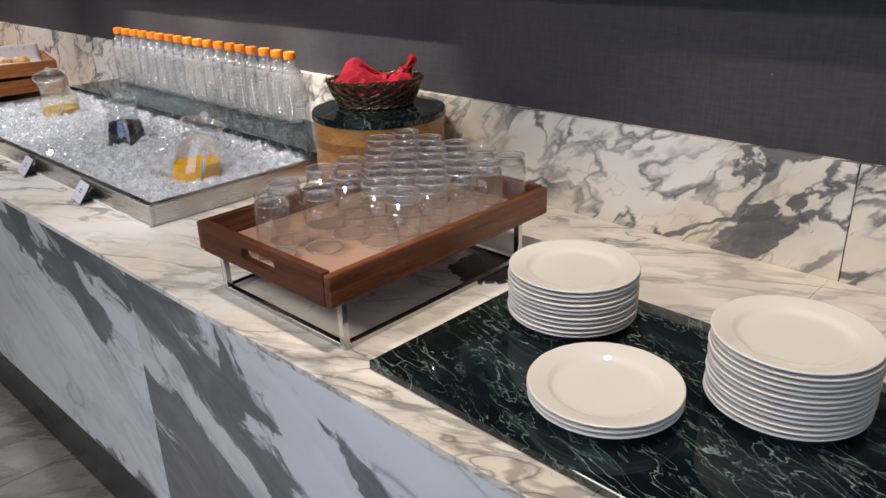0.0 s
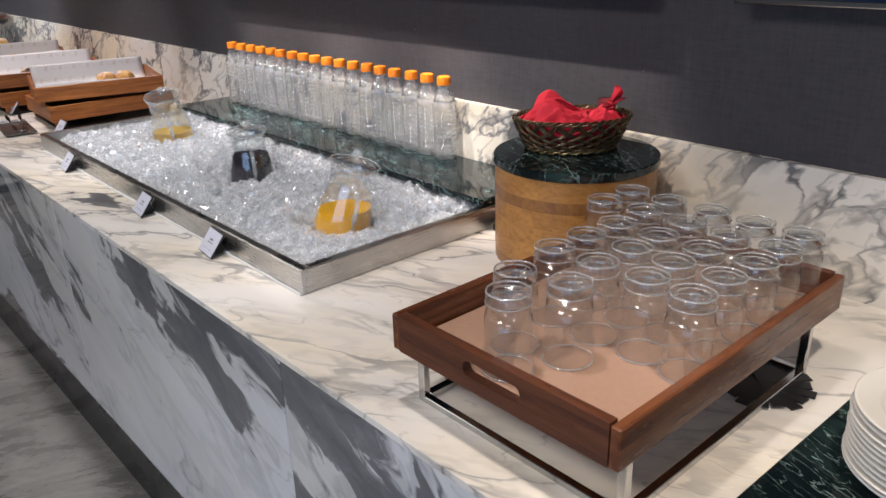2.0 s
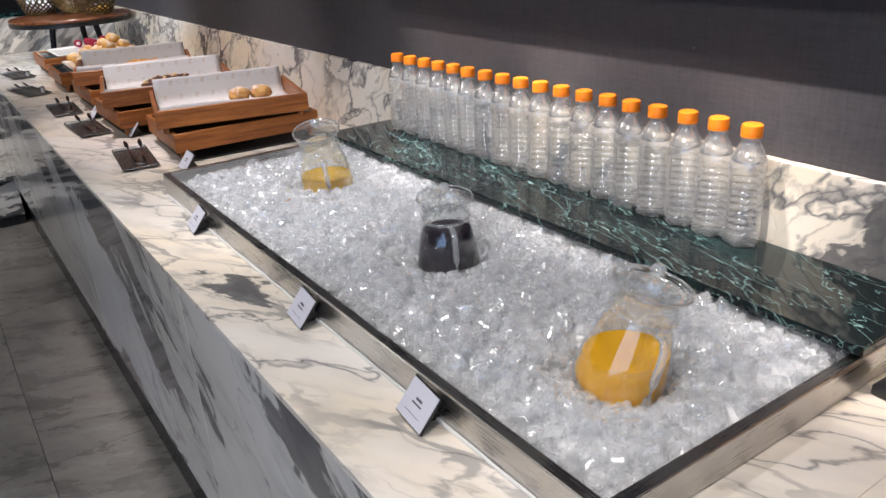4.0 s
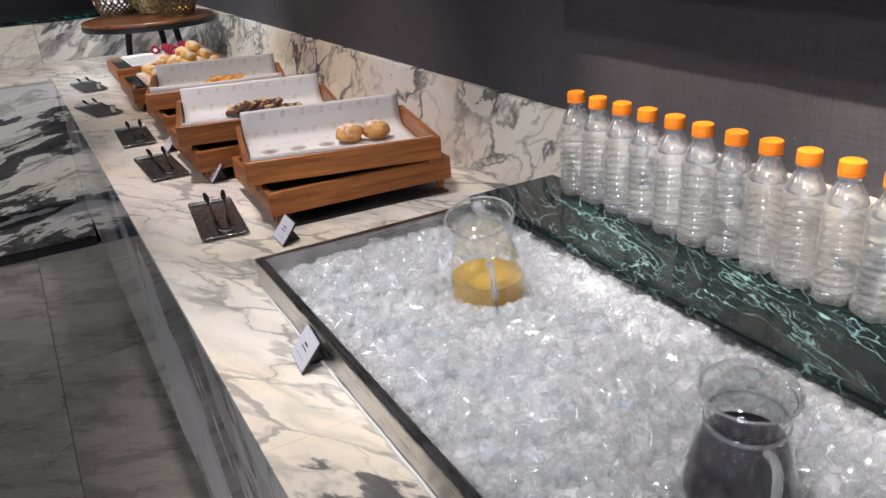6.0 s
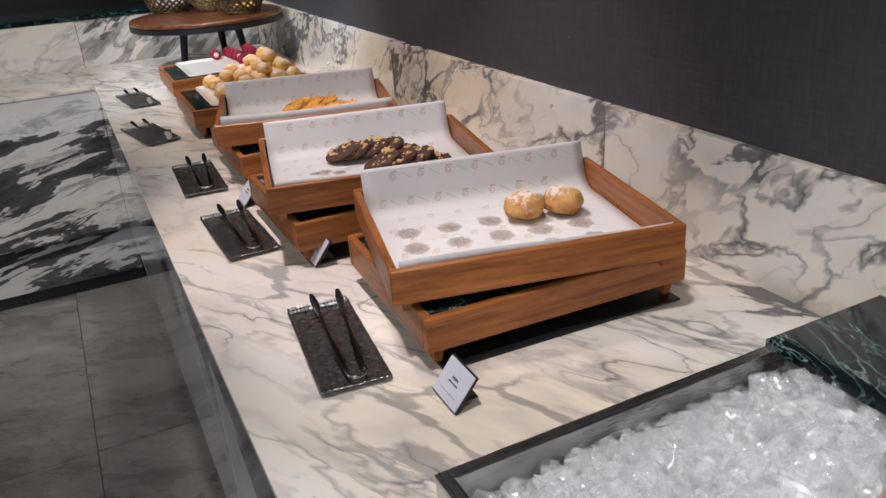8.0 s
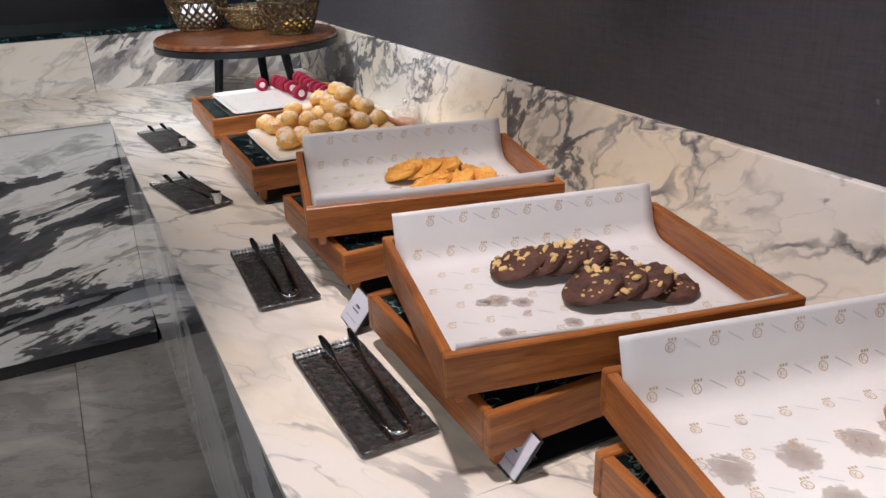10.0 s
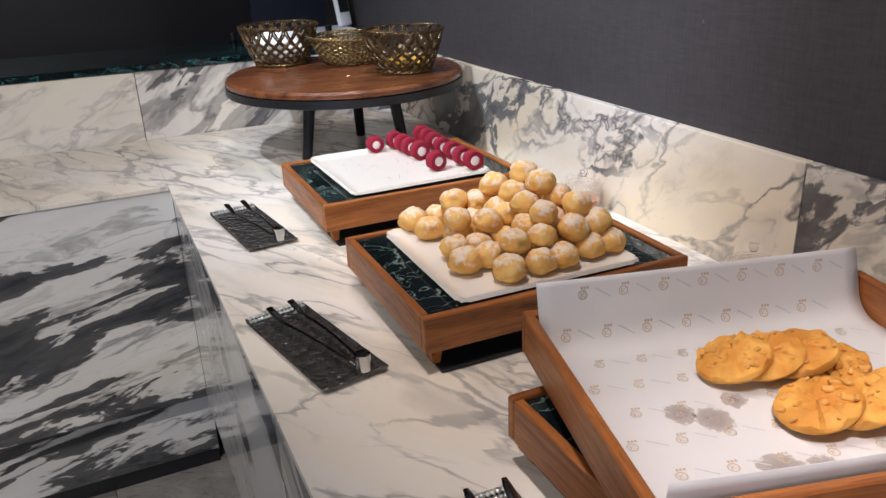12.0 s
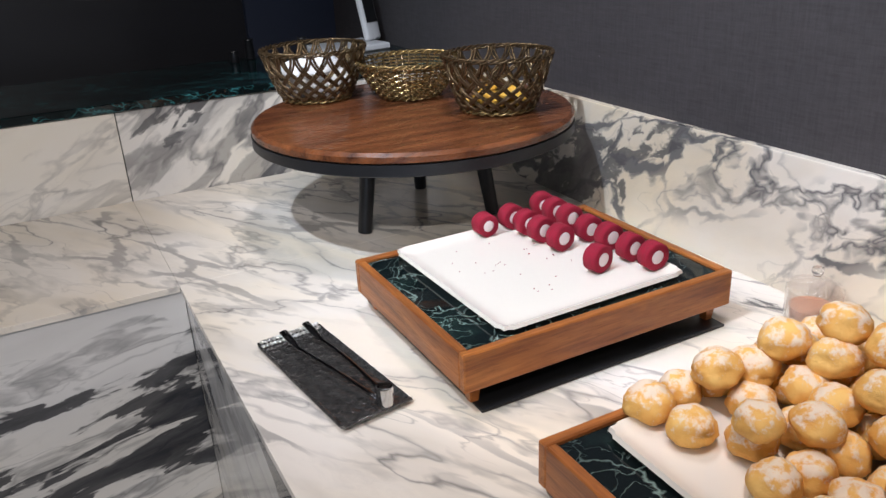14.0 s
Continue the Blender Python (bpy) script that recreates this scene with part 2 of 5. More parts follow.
def fabric_wall(name, color):
    mat, nt, p = nodes_of(name)
    pos = coords(nt, "Position")
    a = noise_of(nt, coords(nt, "Position", (1, 1, 10)), 22.0, 4, 0.7)
    b = noise_of(nt, coords(nt, "Position", (1, 10, 1)), 22.0, 4, 0.7)
    big = noise_of(nt, pos, 2.5, 4, 0.6)
    weave = maths(nt, "MULTIPLY", maths(nt, "ADD", a, b), 0.5)
    col = mix(nt, weave, tuple(c * 0.3 for c in color), tuple(c * 1.7 for c in color))
    col = mix(nt, ramp(nt, big, [(0.4, grey(0)), (0.7, grey(0.35))]), col, tuple(c * 0.75 for c in color))
    speck = ramp(nt, noise_of(nt, pos, 55.0, 1), [(0.80, grey(0)), (0.83, grey(0.6))])
    col = mix(nt, speck, col, tuple(c * 2.6 for c in color))
    nt.links.new(col, p.inputs["Base Color"])
    p.inputs["Roughness"].default_value = 0.75
    p.inputs["Specular IOR Level"].default_value = 0.25
    bump(nt, p, weave, 0.35, 0.0012)
    return mat


def floor_stone(name):
    mat, nt, p = nodes_of(name)
    pos = coords(nt, "Position", (1.0, 2.2, 1), (0, 0, 25), 25.0)
    w = warp(nt, pos, 2.0, 0.6)
    f = noise_of(nt, w, 3.0, 7, 0.65)
    col = ramp(nt, f, [(0.28, (0.11, 0.102, 0.095)), (0.47, (0.235, 0.222, 0.208)), (0.62, (0.32, 0.305, 0.285)), (0.8, (0.46, 0.44, 0.41))])
    col = mix(nt, maths(nt, "MULTIPLY", vein(nt, w, 4.0, 0.03), 0.5), col, (0.16, 0.15, 0.145))
    nt.links.new(col, p.inputs["Base Color"])
    nt.links.new(ramp(nt, f, [(0.3, grey(0.22)), (0.7, grey(0.36))]), p.inputs["Roughness"])
    return mat


def steel(name, color=(0.56, 0.55, 0.54), rough=0.27, along=(1, 40, 40)):
    mat, nt, p = nodes_of(name)
    f = noise_of(nt, coords(nt, "Object", along), 14.0, 4, 0.6)
    g = noise_of(nt, coords(nt), 9.0, 3)
    nt.links.new(mix(nt, f, tuple(c * 0.8 for c in color), color), p.inputs["Base Color"])
    p.inputs["Metallic"].default_value = 1.0
    nt.links.new(ramp(nt, maths(nt, "MULTIPLY", maths(nt, "ADD", f, g), 0.5), [(0.3, grey(rough * 0.75)), (0.7, grey(rough * 1.4))]), p.inputs["Roughness"])
    bump(nt, p, f, 0.06, 0.0004)
    return mat


def hammered(name):
    mat, nt, p = nodes_of(name)
    pos = coords(nt, "Object", shift=3.0)
    v = node(nt, "ShaderNodeTexVoronoi", Scale=115.0)
    v.feature = "SMOOTH_F1"
    nt.links.new(warp(nt, pos, 40.0, 0.006), v.inputs["Vector"])
    nt.links.new(ramp(nt, v.outputs["Distance"], [(0.1, (0.11, 0.107, 0.11)), (0.7, (0.28, 0.275, 0.27))]), p.inputs["Base Color"])
    p.inputs["Metallic"].default_value = 0.85
    p.inputs["Roughness"].default_value = 0.24
    bump(nt, p, v.outputs["Distance"], 1.0, 0.0022)
    return mat


MARBLE_TOP = marble("marble_top", 0.13, 0.58, base=(0.85, 0.805, 0.755), shift=0.0, turn=(0, 0, -28), scale=2.1, rough=0.15, stretch=(1.25, 0.42, 1), fine=0.72, wave=0.7, cream=(0.98, 0.92, 0.80), crisp=0.012)
MARBLE_FRONT = marble("marble_front", 0.96, 0.34, 0.0, base=(0.76, 0.76, 0.77), turn=(-24, 0, 0), scale=0.85, rough=0.05, stretch=(1, 0.45, 1.2), fine=0.5, crisp=0.012)
MARBLE_BACK = marble("marble_back", 0.52, 1.0, 0.0, base=(0.84, 0.79, 0.715), dark=(0.08, 0.078, 0.08), turn=(32, 0, 0), scale=2.0, rough=0.13, stretch=(1, 0.60, 1.1), fine=0.45, wave=0.75, cream=(0.98, 0.90, 0.75), crisp=0.010)
MARBLE_RETURN_FRONT = marble("marble_return_front", 1.22, 0.9, 0.0, base=(0.78, 0.76, 0.74), dark=(0.020, 0.021, 0.025), turn=(0, 10, 0), scale=1.6, rough=0.08, stretch=(0.42, 1, 1.7), fine=0.30, wave=0.9, crisp=0.008)
MARBLE_RETURN_DARK = marble("marble_return_dark", 1.12, 0.7, 0.5, base=(0.82, 0.79, 0.755), dark=(0.055, 0.055, 0.06), turn=(0, 35, 0), scale=1.3, rough=0.08, shift=3.0, stretch=(0.55, 1, 1.5), fine=0.25, wave=0.9, crisp=0.010)
MARBLE_RETURN = marble("marble_return", 0.40, 0.5, 0.0, base=(0.82, 0.79, 0.755), dark=(0.045, 0.045, 0.05), turn=(0, 24, 0), scale=1.5, rough=0.08, stretch=(0.50, 1, 1.3), fine=0.25, wave=0.8, crisp=0.010)
GREEN = green_marble("green_marble", scale=1.3, stretch=(1.9, 0.6, 1))
GREEN_SHELF = green_marble("green_marble_shelf", scale=1.0, stretch=(2.0, 0.55, 1), teal=0.25)
GREEN_LEDGE = green_marble("green_marble_ledge", scale=1.7, stretch=(0.35, 1.4, 1), teal=1.0)
GREEN_INLAY = green_marble("green_marble_inlay", scale=1.3)
WALNUT_X = wood("walnut_x", (0.52, 0.185, 0.042), (0.18, 0.050, 0.012), (1, 14, 14), 5.0, 0.36)
WALNUT_Y = wood("walnut_y", (0.50, 0.175, 0.042), (0.17, 0.048, 0.012), (14, 1, 14), 5.0, 0.36)
TRAY_X = wood("dark_tray_x", (0.25, 0.088, 0.036), (0.085, 0.026, 0.012), (1, 14, 14), 4.0, 0.22)
TRAY_Y = wood("dark_tray_y", (0.18, 0.060, 0.027), (0.060, 0.019, 0.010), (14, 1, 14), 4.0, 0.30)
TRAY_LINER = plain("tray_liner", (0.42, 0.255, 0.18), 0.35, vary=0.15, scale=120.0, relief=0.4, relief_scale=420.0)
TABLE_WOOD = wood("table_wood", (0.29, 0.100, 0.037), (0.045, 0.014, 0.007), (1.2, 10, 10), 5.0, 0.26, coat=0.4)
DRUM_WOOD = wood("drum_wood", (0.56, 0.265, 0.066), (0.33, 0.135, 0.030), (4, 4, 9), 3.4, 0.36, coat=0.2)
DRUM_BAND = wood("drum_band_wood", (0.40, 0.175, 0.050), (0.21, 0.082, 0.022), (9, 9, 5), 5.0, 0.36, coat=0.2)
STEEL = steel("brushed_steel")
STEEL_Y = steel("brushed_steel_long", along=(40, 1, 40))
CHROME = steel("polished_steel", (0.62, 0.62, 0.62), 0.13)
FABRIC = fabric_wall("dark_fabric", (0.064, 0.059, 0.063))
NAVY = plain("navy_paint", (0.020, 0.028, 0.055), 0.5, vary=0.2, scale=3.0)
BLACK_WALL = plain("black_wall", (0.012, 0.012, 0.016), 0.4, vary=0.3, scale=2.0)
PLINTH = plain("black_plinth", (0.012, 0.013, 0.016), 0.25, vary=0.3, scale=5.0)
FLOOR = floor_stone("floor_stone")
GROUT = plain("grout", (0.10, 0.095, 0.09), 0.9, vary=0.2, scale=40.0)
CEILING = plain("ceiling_paint", (0.20, 0.20, 0.205), 0.9, vary=0.05, scale=3.0)
ROOM_WALL = plain("room_wall", (0.22, 0.23, 0.26), 0.85, vary=0.1, scale=2.0)
PORCELAIN = plain("porcelain", (0.80, 0.755, 0.69), 0.09, vary=0.015, scale=8.0)
PAPER = plain("printed_paper", (0.70, 0.68, 0.665), 0.55, vary=0.03, scale=25.0, relief=0.12, relief_scale=30.0)
PRINT = plain("paper_print", (0.52, 0.40, 0.29), 0.6, vary=0.15)
PRINT_GREY = plain("paper_print_grey", (0.55, 0.54, 0.55), 0.6, vary=0.1)
GLASS = clear("clear_glass")
ORANGE_CAP = plain("orange_plastic", (0.90, 0.24, 0.012), 0.38, vary=0.06)
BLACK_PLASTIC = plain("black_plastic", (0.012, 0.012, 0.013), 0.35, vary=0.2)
BLACK_METAL = plain("black_metal", (0.018, 0.019, 0.022), 0.35, 0.3, vary=0.2)
HAMMERED = hammered("hammered_black_metal")
HAMMERED_GLINT = plain("hammered_glint", (0.80, 0.79, 0.77), 0.34, 1.0, vary=0.3, scale=160.0, relief=0.8, relief_scale=300.0)
TONG_STEEL = plain("dark_tong_steel", (0.26, 0.265, 0.28), 0.16, 1.0, vary=0.1)
CARD = plain("card_stock", (0.60, 0.595, 0.66), 0.5, vary=0.02)
INK = plain("card_ink", (0.09, 0.09, 0.11), 0.6, vary=0.1)
RED_CLOTH = plain("red_napkin", (0.43, 0.006, 0.020), 0.85, vary=0.2, scale=12.0, relief=0.3, relief_scale=500.0)
WHITE_CLOTH = plain("white_napkin", (0.80, 0.80, 0.80), 0.85, vary=0.04, relief=0.3, relief_scale=300.0)
BRONZE = plain("bronze_wicker", (0.125, 0.082, 0.042), 0.28, 0.7, vary=0.35, scale=60.0)
GOLD = plain("gold_wicker", (0.36, 0.255, 0.11), 0.26, 0.75, vary=0.35, scale=60.0)
SEALANT = plain("white_sealant", (0.72, 0.71, 0.69), 0.5, vary=0.06)
ICE_BED = plain("packed_ice", (0.76, 0.765, 0.78), 0.2, vary=0.25, scale=60.0, relief=0.8, relief_scale=90.0)


def thin_glass(name, tint=(0.965, 0.975, 0.975), gloss=1.0, mist=0.0015, rough=0.03):
    """A thin wall of clear glass: light goes straight through, the edges and the gloss show."""
    mat = bpy.data.materials.new(name)
    mat.use_nodes = True
    nt = mat.node_tree
    nt.nodes.remove(nt.nodes["Principled BSDF"])
    out = nt.nodes["Material Output"]
    tr = node(nt, "ShaderNodeBsdfTransparent")
    tr.inputs["Color"].default_value = (*tint, 1)
    gl = node(nt, "ShaderNodeBsdfGlossy", Roughness=rough)
    gl.inputs["Color"].default_value = (1, 1, 1, 1)
    lw = node(nt, "ShaderNodeLayerWeight", Blend=0.5)
    edge = ramp(nt, lw.outputs["Facing"], [(0.0, grey(0.035)), (0.5, grey(0.05)), (0.74, grey(0.11)), (0.90, grey(0.34)), (1.0, grey(0.8))])
    fac = maths(nt, "MULTIPLY", edge, gloss)
    m = node(nt, "ShaderNodeMixShader")
    nt.links.new(fac, m.inputs[0])
    df = node(nt, "ShaderNodeBsdfDiffuse")
    df.inputs["Color"].default_value = (0.9, 0.91, 0.92, 1)
    haze = node(nt, "ShaderNodeMixShader")
    haze.inputs[0].default_value = mist * 1.6
    nt.links.new(tr.outputs[0], haze.inputs[1])
    nt.links.new(df.outputs[0], haze.inputs[2])
    nt.links.new(haze.outputs[0], m.inputs[1])
    nt.links.new(gl.outputs[0], m.inputs[2])
    nt.links.new(m.outputs[0], out.inputs["Surface"])
    return mat


def part_clear(name, through=0.5, ior=1.31, rough=0.02, tint=(0.98, 0.985, 0.99), painted_white=0.0, relief=0.0, shine=0.0, grain=120.0):
    """Clear stuff that lets a share of the light straight through and bends the rest. A white diffuse share paints in
    brightness.
    """
    mat = bpy.data.materials.new(name)
    mat.use_nodes = True
    nt = mat.node_tree
    nt.nodes.remove(nt.nodes["Principled BSDF"])
    tr = node(nt, "ShaderNodeBsdfTransparent")
    tr.inputs["Color"].default_value = (*tint, 1)
    gl = node(nt, "ShaderNodeBsdfGlass", Roughness=rough, IOR=ior)
    gl.inputs["Color"].default_value = (*tint, 1)
    if relief:
        b = node(nt, "ShaderNodeBump", Strength=relief, Distance=0.001)
        nt.links.new(noise_of(nt, coords(nt), grain, 3), b.inputs["Height"])
        nt.links.new(b.outputs["Normal"], gl.inputs["Normal"])
    m = node(nt, "ShaderNodeMixShader")
    m.inputs[0].default_value = 1 - through
    nt.links.new(tr.outputs[0], m.inputs[1])
    nt.links.new(gl.outputs[0], m.inputs[2])
    last = m.outputs[0]
    if painted_white:
        df = node(nt, "ShaderNodeBsdfDiffuse")
        df.inputs["Color"].default_value = (0.86, 0.87, 0.89, 1)
        k = node(nt, "ShaderNodeMixShader")
        k.inputs[0].default_value = painted_white
        nt.links.new(last, k.inputs[1])
        nt.links.new(df.outputs[0], k.inputs[2])
        last = k.outputs[0]
    if shine:
        gs = node(nt, "ShaderNodeBsdfGlossy", Roughness=0.03)
        gs.inputs["Color"].default_value = (1, 1, 1, 1)
        lw = node(nt, "ShaderNodeLayerWeight", Blend=0.4)
        k = node(nt, "ShaderNodeMixShader")
        nt.links.new(ramp(nt, lw.outputs["Facing"], [(0.0, grey(0.14 * shine)), (0.6, grey(0.6 * shine)), (1.0, grey(min(1.0, 2 * shine)))]), k.inputs[0])
        nt.links.new(last, k.inputs[1])
        nt.links.new(gs.outputs[0], k.inputs[2])
        last = k.outputs[0]
    nt.links.new(last, nt.nodes["Material Output"].inputs["Surface"])
    return mat


def ice_stuff(name):
    """Melting ice: each cube lets light through, is cloudy inside by its own amount and shines on its wet faces."""
    mat = thin_glass(name, (0.985, 0.99, 0.995), gloss=1.9, rough=0.06)
    nt = mat.node_tree
    island = nt.nodes.new("ShaderNodeNewGeometry").outputs["Random Per Island"]
    cloud = maths(nt, "POWER", noise_of(nt, coords(nt, "Position"), 70.0, 2), 2.0)
    amount = maths(nt, "ADD", maths(nt, "ADD", maths(nt, "MULTIPLY", island, 0.16), maths(nt, "MULTIPLY", cloud, 0.46)), 0.03)
    for n in nt.nodes:
        if n.type == "MIX_SHADER" and n.inputs[2].links[0].from_node.type == "BSDF_DIFFUSE":
            nt.links.new(amount, n.inputs[0])
    return mat


def soft_stain(name, color):
    """A greasy patch in paper that fades towards its uneven edge."""
    mat, nt, p = nodes_of(name)
    out = nt.nodes["Material Output"]
    gen = nt.nodes.new("ShaderNodeTexCoord").outputs["Generated"]
    flat = nt.nodes.new("ShaderNodeVectorMath")
    flat.operation = "MULTIPLY_ADD"
    flat.inputs[1].default_value, flat.inputs[2].default_value = (2, 2, 0), (-1, -1, 0)
    nt.links.new(gen, flat.inputs[0])
    size = nt.nodes.new("ShaderNodeVectorMath")
    size.operation = "LENGTH"
    nt.links.new(flat.outputs[0], size.inputs[0])
    f = noise_of(nt, coords(nt, "Position"), 130.0, 4, 0.6)
    far = maths(nt, "ADD", size.outputs["Value"], maths(nt, "MULTIPLY", maths(nt, "SUBTRACT", f, 0.5), 0.9))
    fade = ramp(nt, far, [(0.25, grey(0.50)), (0.75, grey(0.38)), (0.92, grey(0))])
    p.inputs["Base Color"].default_value = (*color, 1)
    p.inputs["Roughness"].default_value = 0.35
    tr = nt.nodes.new("ShaderNodeBsdfTransparent")
    m = nt.nodes.new("ShaderNodeMixShader")
    nt.links.new(fade, m.inputs[0])
    nt.links.new(tr.outputs[0], m.inputs[1])
    nt.links.new(p.outputs[0], m.inputs[2])
    nt.links.new(m.outputs[0], out.inputs["Surface"])
    return mat


def baked(name, crust, pale, powder=0.0, scale=60.0, rough=0.7):
    """Baked dough: browner where it rises, paler in its hollows, with powder lying on its upper side."""
    mat, nt, p = nodes_of(name)
    pos = coords(nt, "Object", shift=5.0)
    f = noise_of(nt, pos, scale, 6, 0.65)
    g = noise_of(nt, pos, scale * 0.35, 3, 0.5)
    col = ramp(nt, g, [(0.32, pale), (0.62, crust)])
    col = mix(nt, ramp(nt, f, [(0.5, grey(0)), (0.75, grey(0.4))]), col, tuple(c * 0.6 for c in crust))
    if powder:
        sep = nt.nodes.new("ShaderNodeSeparateXYZ")
        nt.links.new(nt.nodes.new("ShaderNodeTexCoord").outputs["Generated"], sep.inputs[0])
        up = maths(nt, "ADD", sep.outputs["Z"], maths(nt, "MULTIPLY", maths(nt, "SUBTRACT", f, 0.5), 2.6))
        up = maths(nt, "ADD", up, maths(nt, "MULTIPLY", maths(nt, "SUBTRACT", g, 0.5), 1.2))
        col = mix(nt, maths(nt, "MULTIPLY", ramp(nt, up, [(0.66, grey(0)), (1.50, grey(1))]), powder), col, (0.86, 0.82, 0.75))
    nt.links.new(col, p.inputs["Base Color"])
    p.inputs["Roughness"].default_value = rough
    bump(nt, p, f, 0.8, 0.0028)
    return mat


THIN_PINK = thin_glass("ribbed_glass", (0.97, 0.95, 0.93), gloss=1.5, mist=0.05)
# white mixed into the plastic stands in for light bent by the water
BOTTLE_PLASTIC = part_clear("bottle_plastic", 0.74, 1.33, 0.0, (0.998, 0.999, 1.0), 0.10, shine=0.50)
# white mixed into these edges stands in for their highlights
EDGE_GLASS = part_clear("whitened_glass_edge", 0.40, 1.5, 0.0, painted_white=0.20, shine=0.40)
TUMBLER_GLINT = part_clear("tumbler_glint", 0.45, 1.5, 0.0, painted_white=0.24, shine=0.5)
TUMBLER = thin_glass("tumbler_glass", (0.982, 0.988, 0.988), gloss=1.9, mist=0.0015, rough=0.07)
TUMBLER_BASE = thin_glass("thick_glass", (0.955, 0.965, 0.965), gloss=2.0, mist=0.004, rough=0.07)
JUG_GLASS = thin_glass("jug_glass", (0.968, 0.975, 0.975), gloss=2.1, mist=0.003, rough=0.04)
JUG_MISTED = thin_glass("misted_jug_glass", (0.968, 0.975, 0.965), gloss=2.0, mist=0.022, rough=0.05)
AIR = part_clear("air_pocket", 0.3, 0.77, 0.0)
ICE = ice_stuff("ice_cube")
STAIN = soft_stain("grease_stain", (0.36, 0.27, 0.22))
ORANGE_JUICE = plain("orange_juice", (0.95, 0.47, 0.003), 0.12, vary=0.10, scale=30.0)
DARK_JUICE = plain("dark_juice", (0.014, 0.006, 0.016), 0.5, vary=0.2, spec=0.05)
APPLE_JUICE = plain("apple_juice", (0.94, 0.55, 0.006), 0.08, vary=0.08, scale=25.0)
APPLE_JUICE.node_tree.nodes["Principled BSDF"].inputs["Transmission Weight"].default_value = 0.22
APPLE_JUICE.node_tree.nodes["Principled BSDF"].inputs["IOR"].default_value = 1.33
PUFF = baked("puff_crust", (0.74, 0.36, 0.075), (0.88, 0.55, 0.17), 0.66, 95.0)
BUN = baked("bun_crust", (0.46, 0.175, 0.04), (0.70, 0.40, 0.13), 0.7, 70.0)
NUT_BIT = plain("baked_nut", (0.66, 0.32, 0.07), 0.6, vary=0.3, scale=90.0)
COOKIE = baked("golden_cookie", (0.60, 0.235, 0.030), (0.80, 0.42, 0.085), 0.0, 70.0)
CHOCOLATE = baked("chocolate_cookie", (0.062, 0.022, 0.015), (0.125, 0.050, 0.032), 0.0, 90.0)
CHIP = plain("white_chip", (0.70, 0.47, 0.19), 0.5, vary=0.3, scale=90.0)
RED_SPONGE = plain("red_sponge", (0.30, 0.006, 0.030), 0.9, vary=0.35, scale=140.0, relief=1.0, relief_scale=420.0)
CREAM = plain("cream", (0.82, 0.70, 0.70), 0.6, vary=0.05, relief=0.3, relief_scale=120.0)
WAX = plain("copper_wax", (0.50, 0.21, 0.10), 0.5, vary=0.1)
CRISP = plain("gold_wrappers", (0.70, 0.40, 0.06), 0.35, vary=0.35, scale=70.0, relief=0.6, relief_scale=90.0)
CLEAR_BAG = thin_glass("clear_bag", (0.85, 0.87, 0.90))


# ---- building blocks ----
def part(name, bm, material, parent=None, label="", smooth=False):
    me = bpy.data.meshes.new(name)
    bmesh.ops.recalc_face_normals(bm, faces=bm.faces)
    bm.to_mesh(me)
    bm.free()
    for m in material if isinstance(material, (list, tuple)) else (material,):
        me.materials.append(m)
    if smooth:
        me.shade_smooth()
        if smooth != "all":
            me.set_sharp_from_angle(angle=radians(38))
    ob = new(name, me)
    if parent is not None:
        ob.parent = parent
    if label:
        ob["label"] = label
    return ob


def thing(name, m, label, category, group="", kind=""):
    ob = new(name)
    ob.empty_display_size = 0.02
    ob.matrix_basis = m
    return tagged(ob, label, category, group, kind)


def add_box(bm, x0, x1, y0, y1, z0, z1, bevel=0.0, m=None, seg=1):
    vs = [bm.verts.new((x, y, z)) for x in (x0, x1) for y in (y0, y1) for z in (z0, z1)]
    fs = [bm.faces.new([vs[i] for i in q]) for q in ((0, 1, 3, 2), (4, 6, 7, 5), (0, 4, 5, 1), (2, 3, 7, 6), (0, 2, 6, 4), (1, 5, 7, 3))]
    made = vs
    if bevel:
        edges = list({e for f in fs for e in f.edges})
        r = bmesh.ops.bevel(bm, geom=edges, offset=bevel, segments=seg, affect="EDGES", profile=0.5)
        made = list({v for f in r["faces"] for v in f.verts})
    if m is not None:
        bmesh.ops.transform(bm, matrix=m, verts=made)
    return made


def box(*a, **k):
    bm = bmesh.new()
    add_box(bm, *a, **k)
    return bm


def lathe(profile, n=32, bm=None, lobes=0, depth=0.0, squash=1.0, m=None):
    """Turns a list of (radius, z) round the z axis; lobes and depth flute the wall."""
    bm = bm or bmesh.new()
    rings = []
    for r, z in profile:
        if r < 1e-6:
            rings.append([bm.verts.new((0, 0, z))])
        else:
            ring = []
            for i in range(n):
                a = 2 * math.pi * i / n
                q = r * (1 + depth * math.cos(lobes * a)) if lobes else r
                ring.append(bm.verts.new((q * math.cos(a), squash * q * math.sin(a), z)))
            rings.append(ring)
    for a, b in zip(rings, rings[1:]):
        for i in range(n):
            j = (i + 1) % n
            if len(a) == 1 and len(b) > 1:
                bm.faces.new((a[0], b[i], b[j]))
            elif len(b) == 1 and len(a) > 1:
                bm.faces.new((a[i], b[0], a[j]))
            elif len(a) > 1:
                bm.faces.new((a[i], b[i], b[j], a[j]))
    if m is not None:
        bmesh.ops.transform(bm, matrix=m, verts=[v for ring in rings for v in ring])
    return bm


